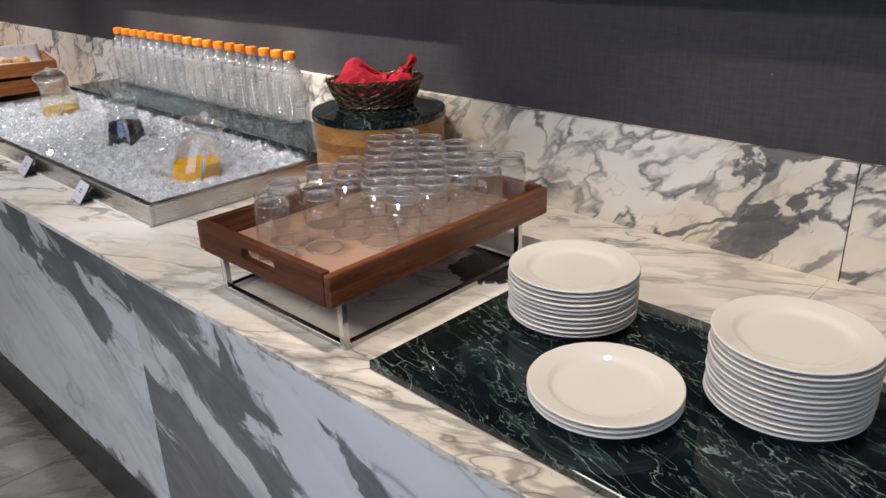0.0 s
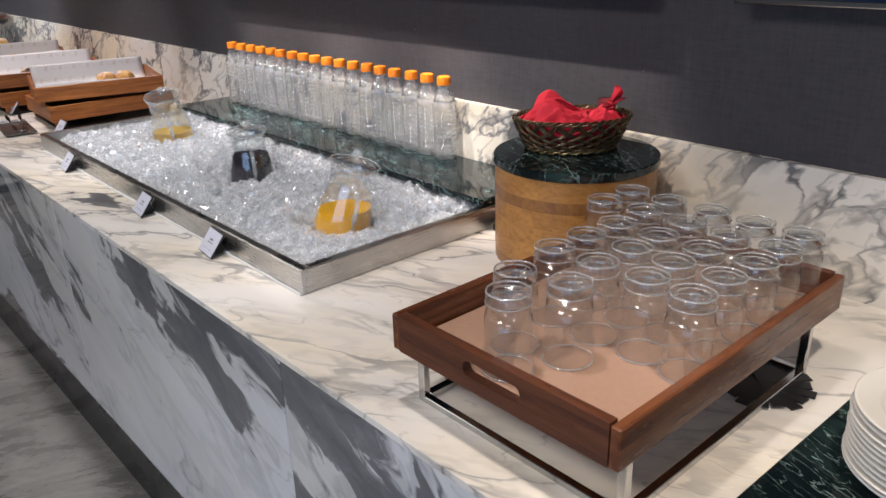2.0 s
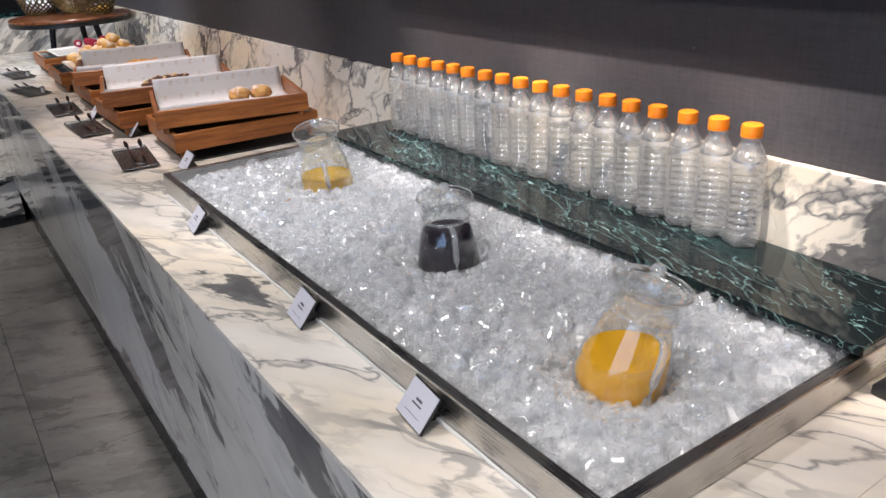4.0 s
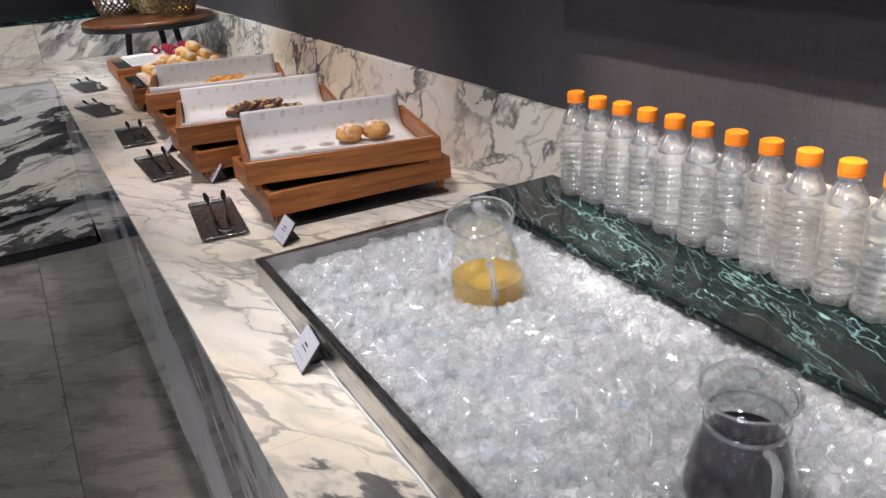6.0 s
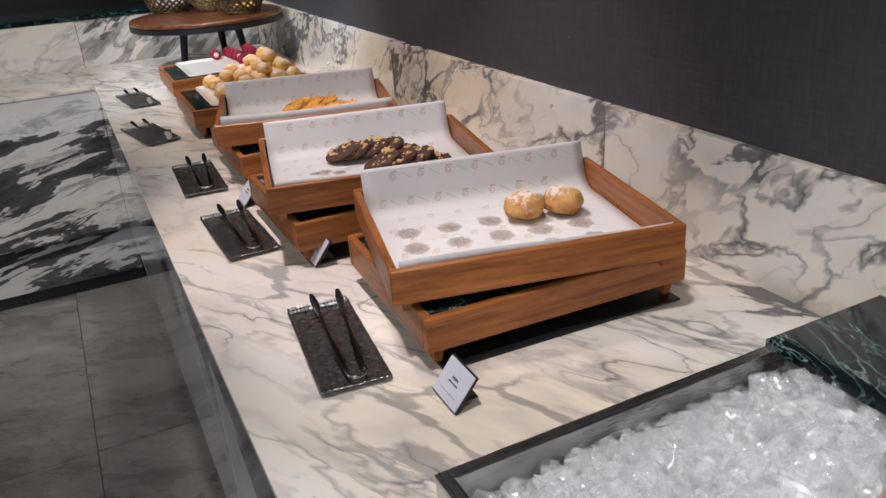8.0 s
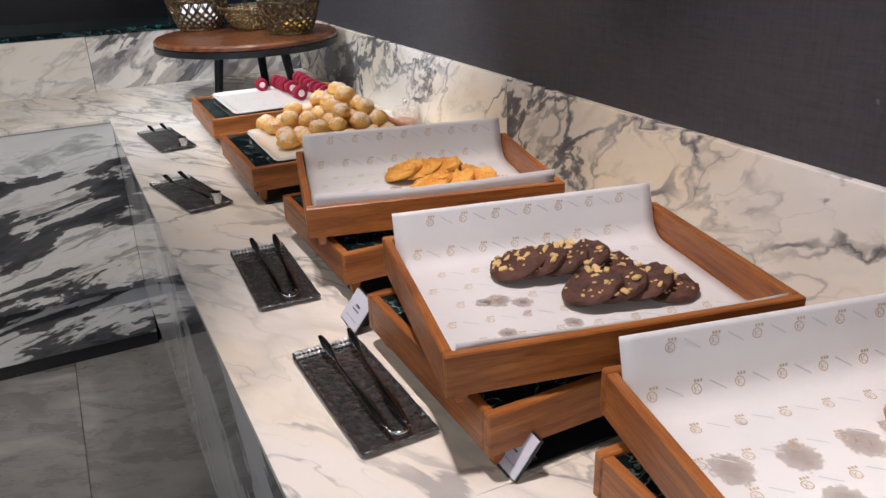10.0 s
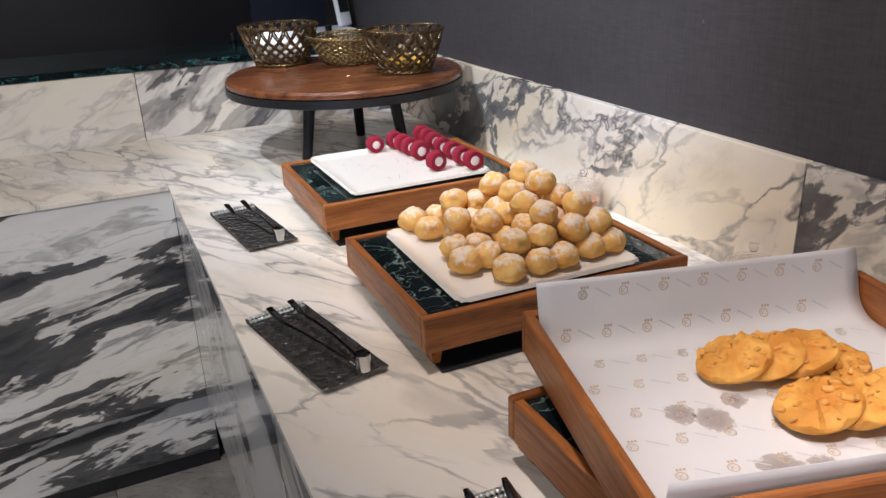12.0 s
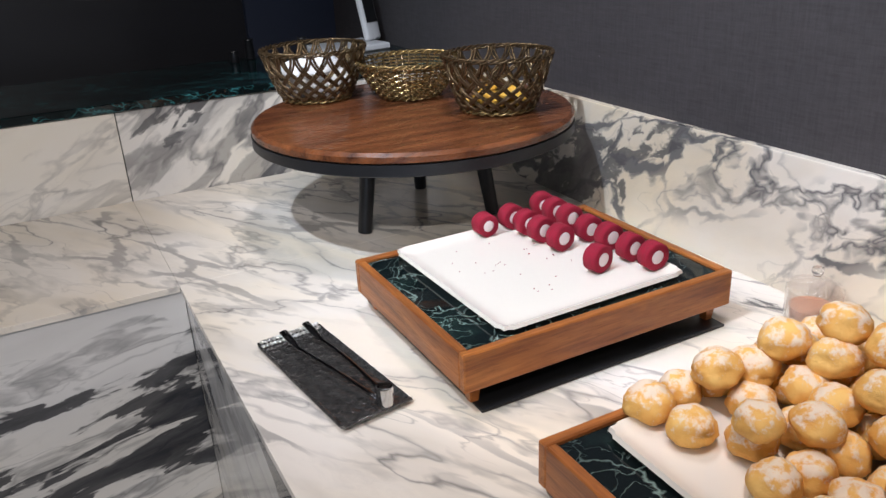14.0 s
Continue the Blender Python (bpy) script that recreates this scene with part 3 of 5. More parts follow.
def tube(bm, points, radius, sides=6, closed=False, flat=1.0, cap=True):
    """A round or flattened strand along the points."""
    pts = [Vector(p) for p in points]
    n = len(pts)
    rings = []
    up = Vector((0, 0, 1))
    for i, p in enumerate(pts):
        a = pts[(i - 1) % n] if closed or i else pts[0]
        b = pts[(i + 1) % n] if closed or i < n - 1 else pts[-1]
        d = (b - a).normalized()
        side = d.cross(up)
        if side.length < 1e-4:
            side = d.cross(Vector((1, 0, 0)))
        side.normalize()
        top = side.cross(d)
        r = radius(i / max(1, n - 1)) if callable(radius) else radius
        rings.append([bm.verts.new(p + r * (math.cos(2 * math.pi * k / sides) * side + flat * math.sin(2 * math.pi * k / sides) * top)) for k in range(sides)])
    for i in range(n if closed else n - 1):
        a, b = rings[i], rings[(i + 1) % n]
        for k in range(sides):
            bm.faces.new((a[k], a[(k + 1) % sides], b[(k + 1) % sides], b[k]))
    if cap and not closed:
        bm.faces.new(rings[0])
        bm.faces.new(rings[-1][::-1])
    return bm


def sheet(f, nu, nv, thick=0.0):
    """A surface f(u, v) over the unit square, with an under side if thick."""
    bm = bmesh.new()
    g = [[bm.verts.new(f(i / nu, j / nv)) for j in range(nv + 1)] for i in range(nu + 1)]
    for i in range(nu):
        for j in range(nv):
            bm.faces.new((g[i][j], g[i + 1][j], g[i + 1][j + 1], g[i][j + 1]))
    if thick:
        bm.normal_update()
        bmesh.ops.solidify(bm, geom=bm.faces[:], thickness=thick)
    return bm


# ---- setting ----
TOP, WALL_X, END_Y, RET_Y = 0.90, 0.82, 5.0, 5.535


def setting(name, bm, material, label, category):
    return tagged(part(name, bm, material), label, category, kind="structure")


# room shell
setting("ceiling", box(-4.2, 3.0, -4.2, 6.6, 2.8, 2.95), CEILING, "dark grey painted ceiling of the buffet room", "ceiling")
bm = bmesh.new()
add_box(bm, WALL_X + 0.018, 1.0, -4.0, 6.4, 0.0, 1.385)
add_box(bm, WALL_X + 0.018, 1.0, -4.0, 6.4, 2.05, 2.8)
for y0, y1 in ((-4.0, -1.6), (0.20, 0.37), (2.15, 6.4)):
    add_box(bm, WALL_X + 0.018, 1.0, y0, y1, 1.385, 2.05)
setting("wall_side", bm, FABRIC, "dark grey woven fabric wall above the marble splashback", "wall")
bm = box(0.53, WALL_X + 0.018, 6.35, 6.5, 0.0, 2.8)
setting("wall_end_panel", bm, NAVY, "dark navy painted panel at the end of the room", "wall")
setting("wall_end", box(-4.2, 0.53, 6.38, 6.5, 0.0, 2.8), BLACK_WALL, "black glossy end wall behind the return counter", "wall")
setting("wall_behind", box(-4.2, 3.0, -4.2, -4.0, 0.0, 2.8), ROOM_WALL, "plain grey wall of the room behind", "wall")
bm = bmesh.new()
add_box(bm, -4.2, -4.0, -4.0, 6.4, 0.0, 0.5)
add_box(bm, -4.2, -4.0, -4.0, 6.4, 2.5, 2.8)
add_box(bm, -4.2, -4.0, -4.0, -2.1, 0.5, 2.5)
add_box(bm, -4.2, -4.0, 0.3, 6.4, 0.5, 2.5)
setting("wall_window_side", bm, ROOM_WALL, "grey wall with a tall window opening", "wall")

# serving hatches high in the fabric wall
for label, y0, y1 in (("serving hatch in a steel frame seen from below", 0.37, 2.15), ("serving hatch in a steel frame lit inside", -1.6, 0.20)):
    w = thing("window_1" if y0 > 0 else "window_2", pose(0, 0, 0), label, "window", kind="structure")
    part("window_sill", box(WALL_X - 0.045, 1.0, y0 + 0.002, y1 - 0.002, 1.387, 1.397, 0.002), CHROME, w, "thin polished steel sill")
    for a, b in ((y0 + 0.002, y0 + 0.014), (y1 - 0.014, y1 - 0.002)):
        part("window_frame", box(WALL_X - 0.045, 1.0, a, b, 1.398, 2.04, 0.002), CHROME, w)
    part("window_head", box(WALL_X - 0.045, 1.0, y0 + 0.002, y1 - 0.002, 2.041, 2.049), CHROME, w)
bm = bmesh.new()
add_box(bm, 1.75, 1.85, -4.0, 6.4, 0.0, 2.8)
setting("wall_kitchen", bm, plain("kitchen_blue", (0.03, 0.09, 0.24), 0.4, vary=0.4, scale=2.5), "blue back wall of the service room", "wall")
setting("kitchen_shelf", box(1.35, 1.75, -2.5, 2.5, 1.36, 1.40, 0.004), plain("kitchen_shelf_beige", (0.55, 0.47, 0.32), 0.5), "beige shelf in the service room", "shelf")
rng = random.Random(5)
jar_mats = [plain("jar_blue", (0.05, 0.14, 0.45), 0.25), plain("jar_black", (0.01, 0.01, 0.012), 0.3), plain("jar_brown", (0.16, 0.08, 0.04), 0.4)]
for i in range(14):
    t = tagged(part("storage_jar", lathe([(0, 0), (0.035, 0), (0.037, 0.01), (0.037, 0.10), (0.025, 0.125), (0.026, 0.14), (0, 0.14)], 20), jar_mats[i % 3], smooth=True),
               "small dark storage jar on the service shelf", "jar", "jars on the service shelf")
    t.matrix_basis = pose(1.46 + 0.12 * rng.random(), -1.4 + 0.22 * i + 0.06 * rng.random(), 1.40)

# counter: one long run and a return at the far end
counter = thing("buffet_counter", pose(0, 0, 0), "long L-shaped buffet counter clad in white veined marble", "counter", kind="structure")
EDGE = 0.012
tops = [(-2.2, -0.5872), (-0.5868, 0.5278), (0.5282, 1.6868), (1.6872, 2.8458), (2.8462, 4.0048), (4.0052, 4.9998)]
for a, b in tops:
    part("top_slab", box(0.0, WALL_X - 0.001, a, b, TOP - EDGE, TOP, 0.0006), MARBLE_TOP, counter)
for a, b in ((-2.4, -1.1602), (-1.1598, -0.0002), (0.0002, WALL_X - 0.001)):
    part("return_top_slab", box(a, b, 5.0002, RET_Y - 0.001, TOP - EDGE, TOP, 0.0006), MARBLE_TOP, counter)
for a, b in ((-2.2, -0.66), (-0.658, 0.495), (0.497, 1.642), (1.644, 2.79), (2.792, 3.94), (3.942, END_Y + 0.01)):
    part("front_panel", box(0.006, 0.026, a, b, 0.262, TOP - EDGE - 0.001, 0.001), MARBLE_FRONT, counter)
for a, b in ((-2.4, -1.15), (-1.148, 0.0055)):
    part("return_front_panel", box(a, b, END_Y + 0.006, END_Y + 0.026, 0.285, TOP - EDGE - 0.001, 0.001), MARBLE_RETURN_FRONT, counter)
part("carcass", box(0.03, WALL_X - 0.002, -2.2, END_Y + 0.03, 0.20, TOP - EDGE - 0.002), BLACK_PLASTIC, counter)
part("return_carcass", box(-2.4, WALL_X - 0.002, END_Y + 0.100, RET_Y, 0.20, TOP - EDGE - 0.002), BLACK_PLASTIC, counter)
part("plinth", box(0.045, 0.75, -2.2, END_Y + 0.10, 0.0, 0.20), PLINTH, counter, "glossy black recessed plinth")
part("return_plinth", box(-2.4, 0.018, END_Y + 0.075, END_Y + 0.095, 0.062, 0.2845, 0.001), MARBLE_RETURN_FRONT, counter, "recessed marble plinth")
# gives the dark band between the marble plinth and the floor
part("return_toe", box(-2.4, 0.018, END_Y + 0.10, RET_Y, 0.0, 0.20), PLINTH, counter, "glossy black block behind and below the marble plinth")

splash = thing("splashback", pose(0, 0, 0), "white marble splashback with grey veins below the dark wall", "splashback", kind="structure")
for a, b in ((-2.2, -0.603), (-0.601, 0.55), (0.552, 1.66), (1.662, 2.774), (2.776, 3.84), (3.842, RET_Y - 0.001)):
    part("splashback_slab", box(WALL_X, WALL_X + 0.017, a, b, TOP - 0.04, 1.118, 0.0012), MARBLE_BACK, splash)
for a, b in ((-2.4, -1.2), (-1.198, -0.001), (0.001, WALL_X - 0.001)):
    part("return_splashback_slab", box(a, b, RET_Y, RET_Y + 0.018, TOP - 0.04, 1.104, 0.0012), MARBLE_RETURN_DARK if a > 0 else MARBLE_RETURN, splash)
part("return_support", box(-2.4, WALL_X, RET_Y + 0.02, 6.0, 0.0, 1.10), BLACK_PLASTIC, splash)
ledge = tagged(part("marble_ledge", box(-2.4, WALL_X + 0.017, RET_Y - 0.004, 5.96, 1.106, 1.126, 0.002), GREEN_LEDGE), "dark green marble ledge on top of the return splashback", "ledge", kind="structure")

# stone floor tiles
floor = thing("floor", pose(0, 0, 0), "grey stone-look floor tiles with thin dark joints", "floor", kind="structure")
part("floor_bed", box(-4.0, 3.0, -4.0, 6.4, -0.06, -0.003), GROUT, floor)


# ---- plates on the green board ----
board = tagged(part("marble_board", box(0.0, 0.44, -0.86, 0.0, 0.0, 0.015, 0.0015), GREEN), "dark green marble board with pale veins lying on the counter", "board")
board.matrix_basis = pose(0.066, -0.184, TOP, 0, 0, -1.2)

PLATE_PROFILE = [(0, 0.003), (0.058, 0.003), (0.060, 0.0), (0.064, 0.0), (0.066, 0.004), (0.078, 0.0105), (0.1012, 0.0165), (0.1026, 0.0176), (0.1030, 0.0188), (0.1022, 0.0198), (0.1006, 0.0200), (0.099, 0.0196),
                 (0.0775, 0.0152), (0.0745, 0.0140), (0.0710, 0.0108), (0.0670, 0.0092), (0.060, 0.0086), (0, 0.0080)]
plate = tagged(part("dinner_plate", lathe(PLATE_PROFILE, 56), PORCELAIN, smooth="all"), "round glossy white porcelain plate in a stack", "plate", "stacked plates")
first = True
rng = random.Random(2)
for cx, cy, count in ((0.374, -0.334, 11), (0.198, -0.507, 3), (0.350, -0.687, 13)):
    for i in range(count):
        m = pose(cx + rng.uniform(-0.0015, 0.0015), cy + rng.uniform(-0.0015, 0.0015), TOP + 0.0155 + 0.0076 * i, 0, 0, rng.uniform(0, 360))
        if first:
            plate.matrix_basis, first = m, False
        else:
            copy_thing(plate, m)

riser = thing("wooden_riser", pose(0.70, -0.98, TOP), "light wooden round riser at the end of the counter", "riser")
part("body", lathe([(0, 0), (0.115, 0), (0.118, 0.003), (0.118, 0.15), (0.115, 0.153), (0, 0.153)], 48), DRUM_WOOD, riser, smooth=True)
part("marble_top", lathe([(0, 0.154), (0.12, 0.154), (0.122, 0.156), (0.122, 0.166), (0.12, 0.168), (0, 0.168)], 48), GREEN, riser, "green marble disc", smooth=True)

# ---- tray of upturned glasses ----
stand = thing("serving_tray_stand", pose(0.054, -0.12, TOP), "dark wooden serving tray raised on a steel frame", "tray")
TW, TD = 0.542, 0.374
for y in (0.0, TD):
    s = -1 if y else 1
    part("long_side", box(0.0, TW, min(y, y + s * 0.014), max(y, y + s * 0.014), 0.082, 0.136, 0.002), TRAY_X, stand)


def handle_side(x0, x1):
    """A short side of the tray with a rounded grip hole right through it."""
    bm = bmesh.new()
    y0, y1, z0, z1 = 0.0145, TD - 0.0145, 0.082, 0.138
    c, hw, hh, zc = TD / 2, 0.048, 0.011, 0.112
    hole = []
    for k in range(24):
        a = 2 * math.pi * k / 24
        hole.append((c + (hw - hh) * (1 if math.cos(a) > 0 else -1) + hh * math.cos(a), zc + hh * math.sin(a)))
    outer = []
    for yy, zz in hole:
        dy, dz = yy - c, zz - zc
        t = min((y1 - c) / abs(dy) if dy else 99, ((z1 - zc) if dz > 0 else (zc - z0)) / abs(dz) if abs(dz) > 1e-6 else 99)
        outer.append((c + dy * t, zc + dz * t))
    for corner in ((y0, z0), (y0, z1), (y1, z0), (y1, z1)):
        k = min(range(24), key=lambda q: (outer[q][0] - corner[0]) ** 2 + (outer[q][1] - corner[1]) ** 2)
        outer[k] = corner
    rings = [[bm.verts.new((x, yy, zz)) for yy, zz in pts] for x in (x0, x1) for pts in (hole, outer)]
    for k in range(24):
        j = (k + 1) % 24
        bm.faces.new((rings[0][k], rings[0][j], rings[1][j], rings[1][k]))
        bm.faces.new((rings[2][k], rings[3][k], rings[3][j], rings[2][j]))
        bm.faces.new((rings[0][k], rings[2][k], rings[2][j], rings[0][j]))
        bm.faces.new((rings[1][k], rings[1][j], rings[3][j], rings[3][k]))
    return bm


part("handle_side", handle_side(0.0, 0.014), TRAY_Y, stand)
part("handle_side", handle_side(TW - 0.014, TW), TRAY_Y, stand)
part("tray_floor", box(0.0145, TW - 0.0145, 0.0145, TD - 0.0145, 0.084, 0.094), TRAY_X, stand)
part("liner", box(0.018, TW - 0.018, 0.018, TD - 0.018, 0.0945, 0.0975), TRAY_LINER, stand, "brown woven non-slip liner")
for x in (0.022, TW - 0.085):
    for y in (0.004, TD - 0.036):
        part("leg", box(x, x + 0.012, y, y + 0.012, 0.0, 0.081, 0.001), CHROME, stand)
    part("foot_rail", box(x, x + 0.012, 0.0165, TD - 0.0365, 0.0, 0.010, 0.001), CHROME, stand)
for y in (0.004, TD - 0.036):
    part("long_rail", box(0.0345, TW - 0.0855, y, y + 0.012, 0.0, 0.010, 0.001), CHROME, stand)

glass = thing("drinking_glass", pose(0, 0, 0), "clear straight tumbler standing upside down on the tray", "glass", "glasses on the tray")
part("wall", lathe([(0.0328, 0.0022), (0.0316, 0.030), (0.0303, 0.062), (0.0287, 0.0975), (0.0264, 0.0930), (0.0280, 0.062), (0.0294, 0.030), (0.0309, 0.0022)], 40), TUMBLER, glass, smooth="all")
part("lip", lathe([(0.0316, 0.0), (0.0330, 0.0), (0.0335, 0.0012), (0.0330, 0.0026), (0.0316, 0.0026), (0.0312, 0.0012), (0.0316, 0.0)], 40), TUMBLER_GLINT, glass, "rounded glass lip", smooth="all")
part("base", lathe([(0, 0.091), (0.020, 0.0905), (0.0270, 0.0945), (0.0284, 0.099), (0.0280, 0.107), (0.0265, 0.1095), (0.0215, 0.1095), (0.019, 0.1065), (0, 0.1055)], 36), TUMBLER_BASE, glass, "thick clear glass bottom", smooth=True)
# whitish rings added in place of refracted highlights round the bottom
for r, z, thick in ((0.0272, 0.1092, 0.0012), (0.0200, 0.1070, 0.0008), (0.0284, 0.0950, 0.0009)):
    bm = bmesh.new()
    tube(bm, [(r * math.cos(2 * math.pi * k / 36), r * math.sin(2 * math.pi * k / 36), z) for k in range(36)], thick, 6, True)
    part("base_glint_ring", bm, TUMBLER_GLINT, glass, "whitened ring for the highlight on the bottom's edge", smooth="all")
gx, gy = (0.257, 0.325, 0.393, 0.465, 0.533), (-0.075, -0.005, 0.066, 0.138, 0.212)
spots = [(gx[i], gy[j]) for i in range(5) for j in range(5) if i > 2 or j < 4 if (i, j) != (2, 4)] + [(0.107, 0.090), (0.162, 0.128), (0.182, 0.054)]
for k, (x, y) in enumerate(spots):
    m = pose(x + rng.uniform(-0.003, 0.003), y + rng.uniform(-0.003, 0.003), TOP + 0.098, 0, 0, rng.uniform(0, 360))
    if k == 0:
        glass.matrix_basis = m
    else:
        copy_thing(glass, m)

fan = thing("black_napkin_fan", pose(0.455, -0.085, TOP + 0.0005, 0, 0, -35), "black pleated paper fan lying flat under the tray", "napkin")
for k in range(9):
    part("pleat", box(-0.075 + 0.005 * (k % 3), 0.07 - 0.006 * (k % 2), -0.009, 0.009, 0.0005 * k, 0.0005 * k + 0.002, 0, pose(0, 0, 0, 0, 0, k * 20 - 80)), BLACK_PLASTIC, fan)

# ---- drum with the bread basket ----
drum = thing("round_riser", pose(0.656, 0.426, TOP), "light wooden drum-shaped riser with a green marble top", "riser")


def arc_block(r0, r1, z0, z1, a0, a1, steps=6):
    """A curved wooden block of a ring, between two angles."""
    bm = bmesh.new()
    rows = []
    for k in range(steps + 1):
        a = a0 + (a1 - a0) * k / steps
        rows.append([bm.verts.new((r * math.cos(a), r * math.sin(a), z)) for r, z in ((r0, z0), (r1, z0), (r1, z1), (r0, z1))])
    for p, q in zip(rows, rows[1:]):
        for i in range(4):
            bm.faces.new((p[i], p[(i + 1) % 4], q[(i + 1) % 4], q[i]))
    bm.faces.new(rows[0])
    bm.faces.new(rows[-1][::-1])
    return bm


courses = [(0.0, 0.022, DRUM_BAND, 6), (0.022, 0.064, DRUM_WOOD, 9), (0.064, 0.098, DRUM_WOOD, 8), (0.098, 0.132, DRUM_WOOD, 9), (0.132, 0.154, DRUM_BAND, 7), (0.154, 0.192, DRUM_WOOD, 9)]
for k, (z0, z1, mat, count) in enumerate(courses):
    for i in range(count):
        a0 = 2 * math.pi * (i + 0.37 * k) / count
        part("wood_block", arc_block(0.10, 0.157 + 0.0003 * (k % 2), z0 + 0.0001, z1 - 0.0001, a0 + 0.0006, a0 + 2 * math.pi / count - 0.0006), mat, drum, smooth=True)
part("marble_top", lathe([(0, 0.1925), (0.158, 0.1925), (0.161, 0.195), (0.161, 0.2075), (0.159, 0.2100), (0, 0.2100)], 64), GREEN, drum, "dark green marble disc", smooth=True)


def basket(name, m, rx, ry, h, flare, dark, bright, label, n=20, cross=3.2, dense=False, group="wicker baskets"):
    """A woven basket: two families of slanting strands, a twisted rim and a coiled base."""
    b = thing(name, m, label, "basket", group)

    def wall(a, v, out=0.0):
        k = 1 - flare + flare * (v ** 0.7)
        return ((rx * k + out) * math.cos(a), (ry * k + out) * math.sin(a), 0.006 + (h - 0.012) * v)

    if dense:
        for k in range(n * 2):
            a = 2 * math.pi * k / (n * 2)
            part("stake", tube(bmesh.new(), [wall(a, v / 6) for v in range(7)], 0.0016, 5), dark, b)
        bm = bmesh.new()
        rows = 11
        for r in range(rows):
            v = 0.05 + 0.9 * r / (rows - 1)
            tube(bm, [wall(2 * math.pi * i / (n * 4), v, 0.0022 * (1 if (i + 2 * (r % 2)) % 4 < 2 else -1)) for i in range(n * 4)], 0.0021, 5, True)
        part("weave", bm, bright, b)
    else:
        for sign, nm in ((1, "slanting_strand"), (-1, "slanting_strand")):
            for k in range(n):
                bm = bmesh.new()
                a0 = 2 * math.pi * (k + (0.5 if sign < 0 else 0)) / n
                for side in (-1, 1):
                    pts = []
                    for i in range(15):
                        v = i / 14
                        bow = math.sin(math.pi * v * 0.5)
                        a = a0 + sign * cross * 2 * math.pi / n * bow + side * 0.0035 / rx
                        pts.append(wall(a, v, 0.0017 * math.sin(2 * math.pi * cross * bow + (0 if sign > 0 else math.pi))))
                    tube(bm, pts, 0.0026, 6)
                part(nm, bm, dark, b, smooth="all")
    bm = bmesh.new()
    for ph in (0, 2.1, 4.2):
        tube(bm, [(lambda p, w: (p[0], p[1], p[2] + 0.0035 * math.sin(w)))(wall(2 * math.pi * i / 96, 1.0, 0.0032 * math.cos(14 * 2 * math.pi * i / 96 + ph)), 14 * 2 * math.pi * i / 96 + ph) for i in range(96)], 0.0020, 6, True)
    part("rim", bm, bright if dense else dark, b, smooth="all")
    bm = bmesh.new()
    for ph in (0, 3.14):
        tube(bm, [(lambda p, w: (p[0], p[1], 0.0062 + 0.003 * math.sin(w)))(wall(2 * math.pi * i / 72, 0.0, 0.002 + 0.003 * math.cos(w)), w) for i in range(72) for w in (12 * 2 * math.pi * i / 72 + ph,)], 0.0022, 6, True)
    for k in range(1, 7):
        q = (1 - flare) * k / 7
        tube(bm, [(rx * q * math.cos(2 * math.pi * i / 36), ry * q * math.sin(2 * math.pi * i / 36), 0.004) for i in range(36)], 0.0035, 5, True)
    part("base", bm, bright, b, smooth="all")
    return b


basket("bread_basket", pose(0.670, 0.450, TOP + 0.2102, 0, 0, -36), 0.114, 0.080, 0.070, 0.24, BRONZE, GOLD, "oval bronze wicker basket lined with a red napkin", 18)


def napkin_shape(u, v):
    """The middle of the cloth: creased folds that run across the basket and rise at one end."""
    x, y = (u - 0.5) * 2, (v - 0.5) * 2
    r = max(1.0, math.hypot(x, y))
    x, y = x / r, y / r
    q = Vector((x * 1.5 + 0.6 * y, y * 2.6 - 0.4 * x, 3.1))
    crease = 1 - abs(noise.noise(q * 1.3)) * 2.2
    fine = 1 - abs(noise.noise(q * 3.1 + Vector((4, 0, 0)))) * 2
    rise = 0.034 * math.exp(-((x + 0.50) ** 2) / 0.12 - (y - 0.05) ** 2 / 0.35) + 0.020 * math.exp(-((x - 0.72) ** 2) / 0.05 - (y - 0.1) ** 2 / 0.2)
    edge = math.hypot(x, y)
    return (0.101 * x, 0.070 * y, 0.050 + 0.020 * crease * (1 - 0.5 * edge) + 0.006 * fine + rise - 0.014 * edge ** 5)


def fold_sheet(base, along, up, lean, high, tip, waves, seed):
    """An upright fold of cloth: its foot runs along one line, its top edge is wavy and falls away on both sides of the tip."""
    def f(u, v):
        k = math.exp(-((u - tip) / 0.38) ** 2)
        wave = math.sin(waves * u * 6.2832 + seed + 1.4 * v)
        side = along.cross(up).normalized()
        crumple = 0.004 * noise.noise(Vector((u * 5, v * 5, seed))) + 0.0025 * noise.noise(Vector((u * 13, v * 11, seed)))
        return base + along * (u - 0.5) * (1 - 0.25 * v) + up * (high * v * (0.35 + 0.65 * k)) + lean * v * v + side * (0.010 * wave * (1 - 0.3 * v) + crumple)
    return sheet(f, 40, 20, 0.0016)


napkin = thing("red_napkin", pose(0.670, 0.450, TOP + 0.2102, 0, 0, -36), "crumpled bright red cloth napkin lining the basket", "napkin")
part("cloth", sheet(napkin_shape, 72, 60), RED_CLOTH, napkin, smooth="all")
part("lining", lathe([(0, 0.010), (0.082, 0.011), (0.0905, 0.030), (0.0985, 0.050), (0.1035, 0.062), (0.100, 0.062)], 48, squash=0.70), RED_CLOTH, napkin, smooth="all")
up = Vector((0, 0, 1))
part("folded_corner", fold_sheet(Vector((-0.030, -0.018, 0.052)), Vector((0.125, -0.020, 0)), up, Vector((0.012, 0.030, 0)), 0.062, 0.22, 0.8, 0.4), RED_CLOTH, napkin, smooth="all")
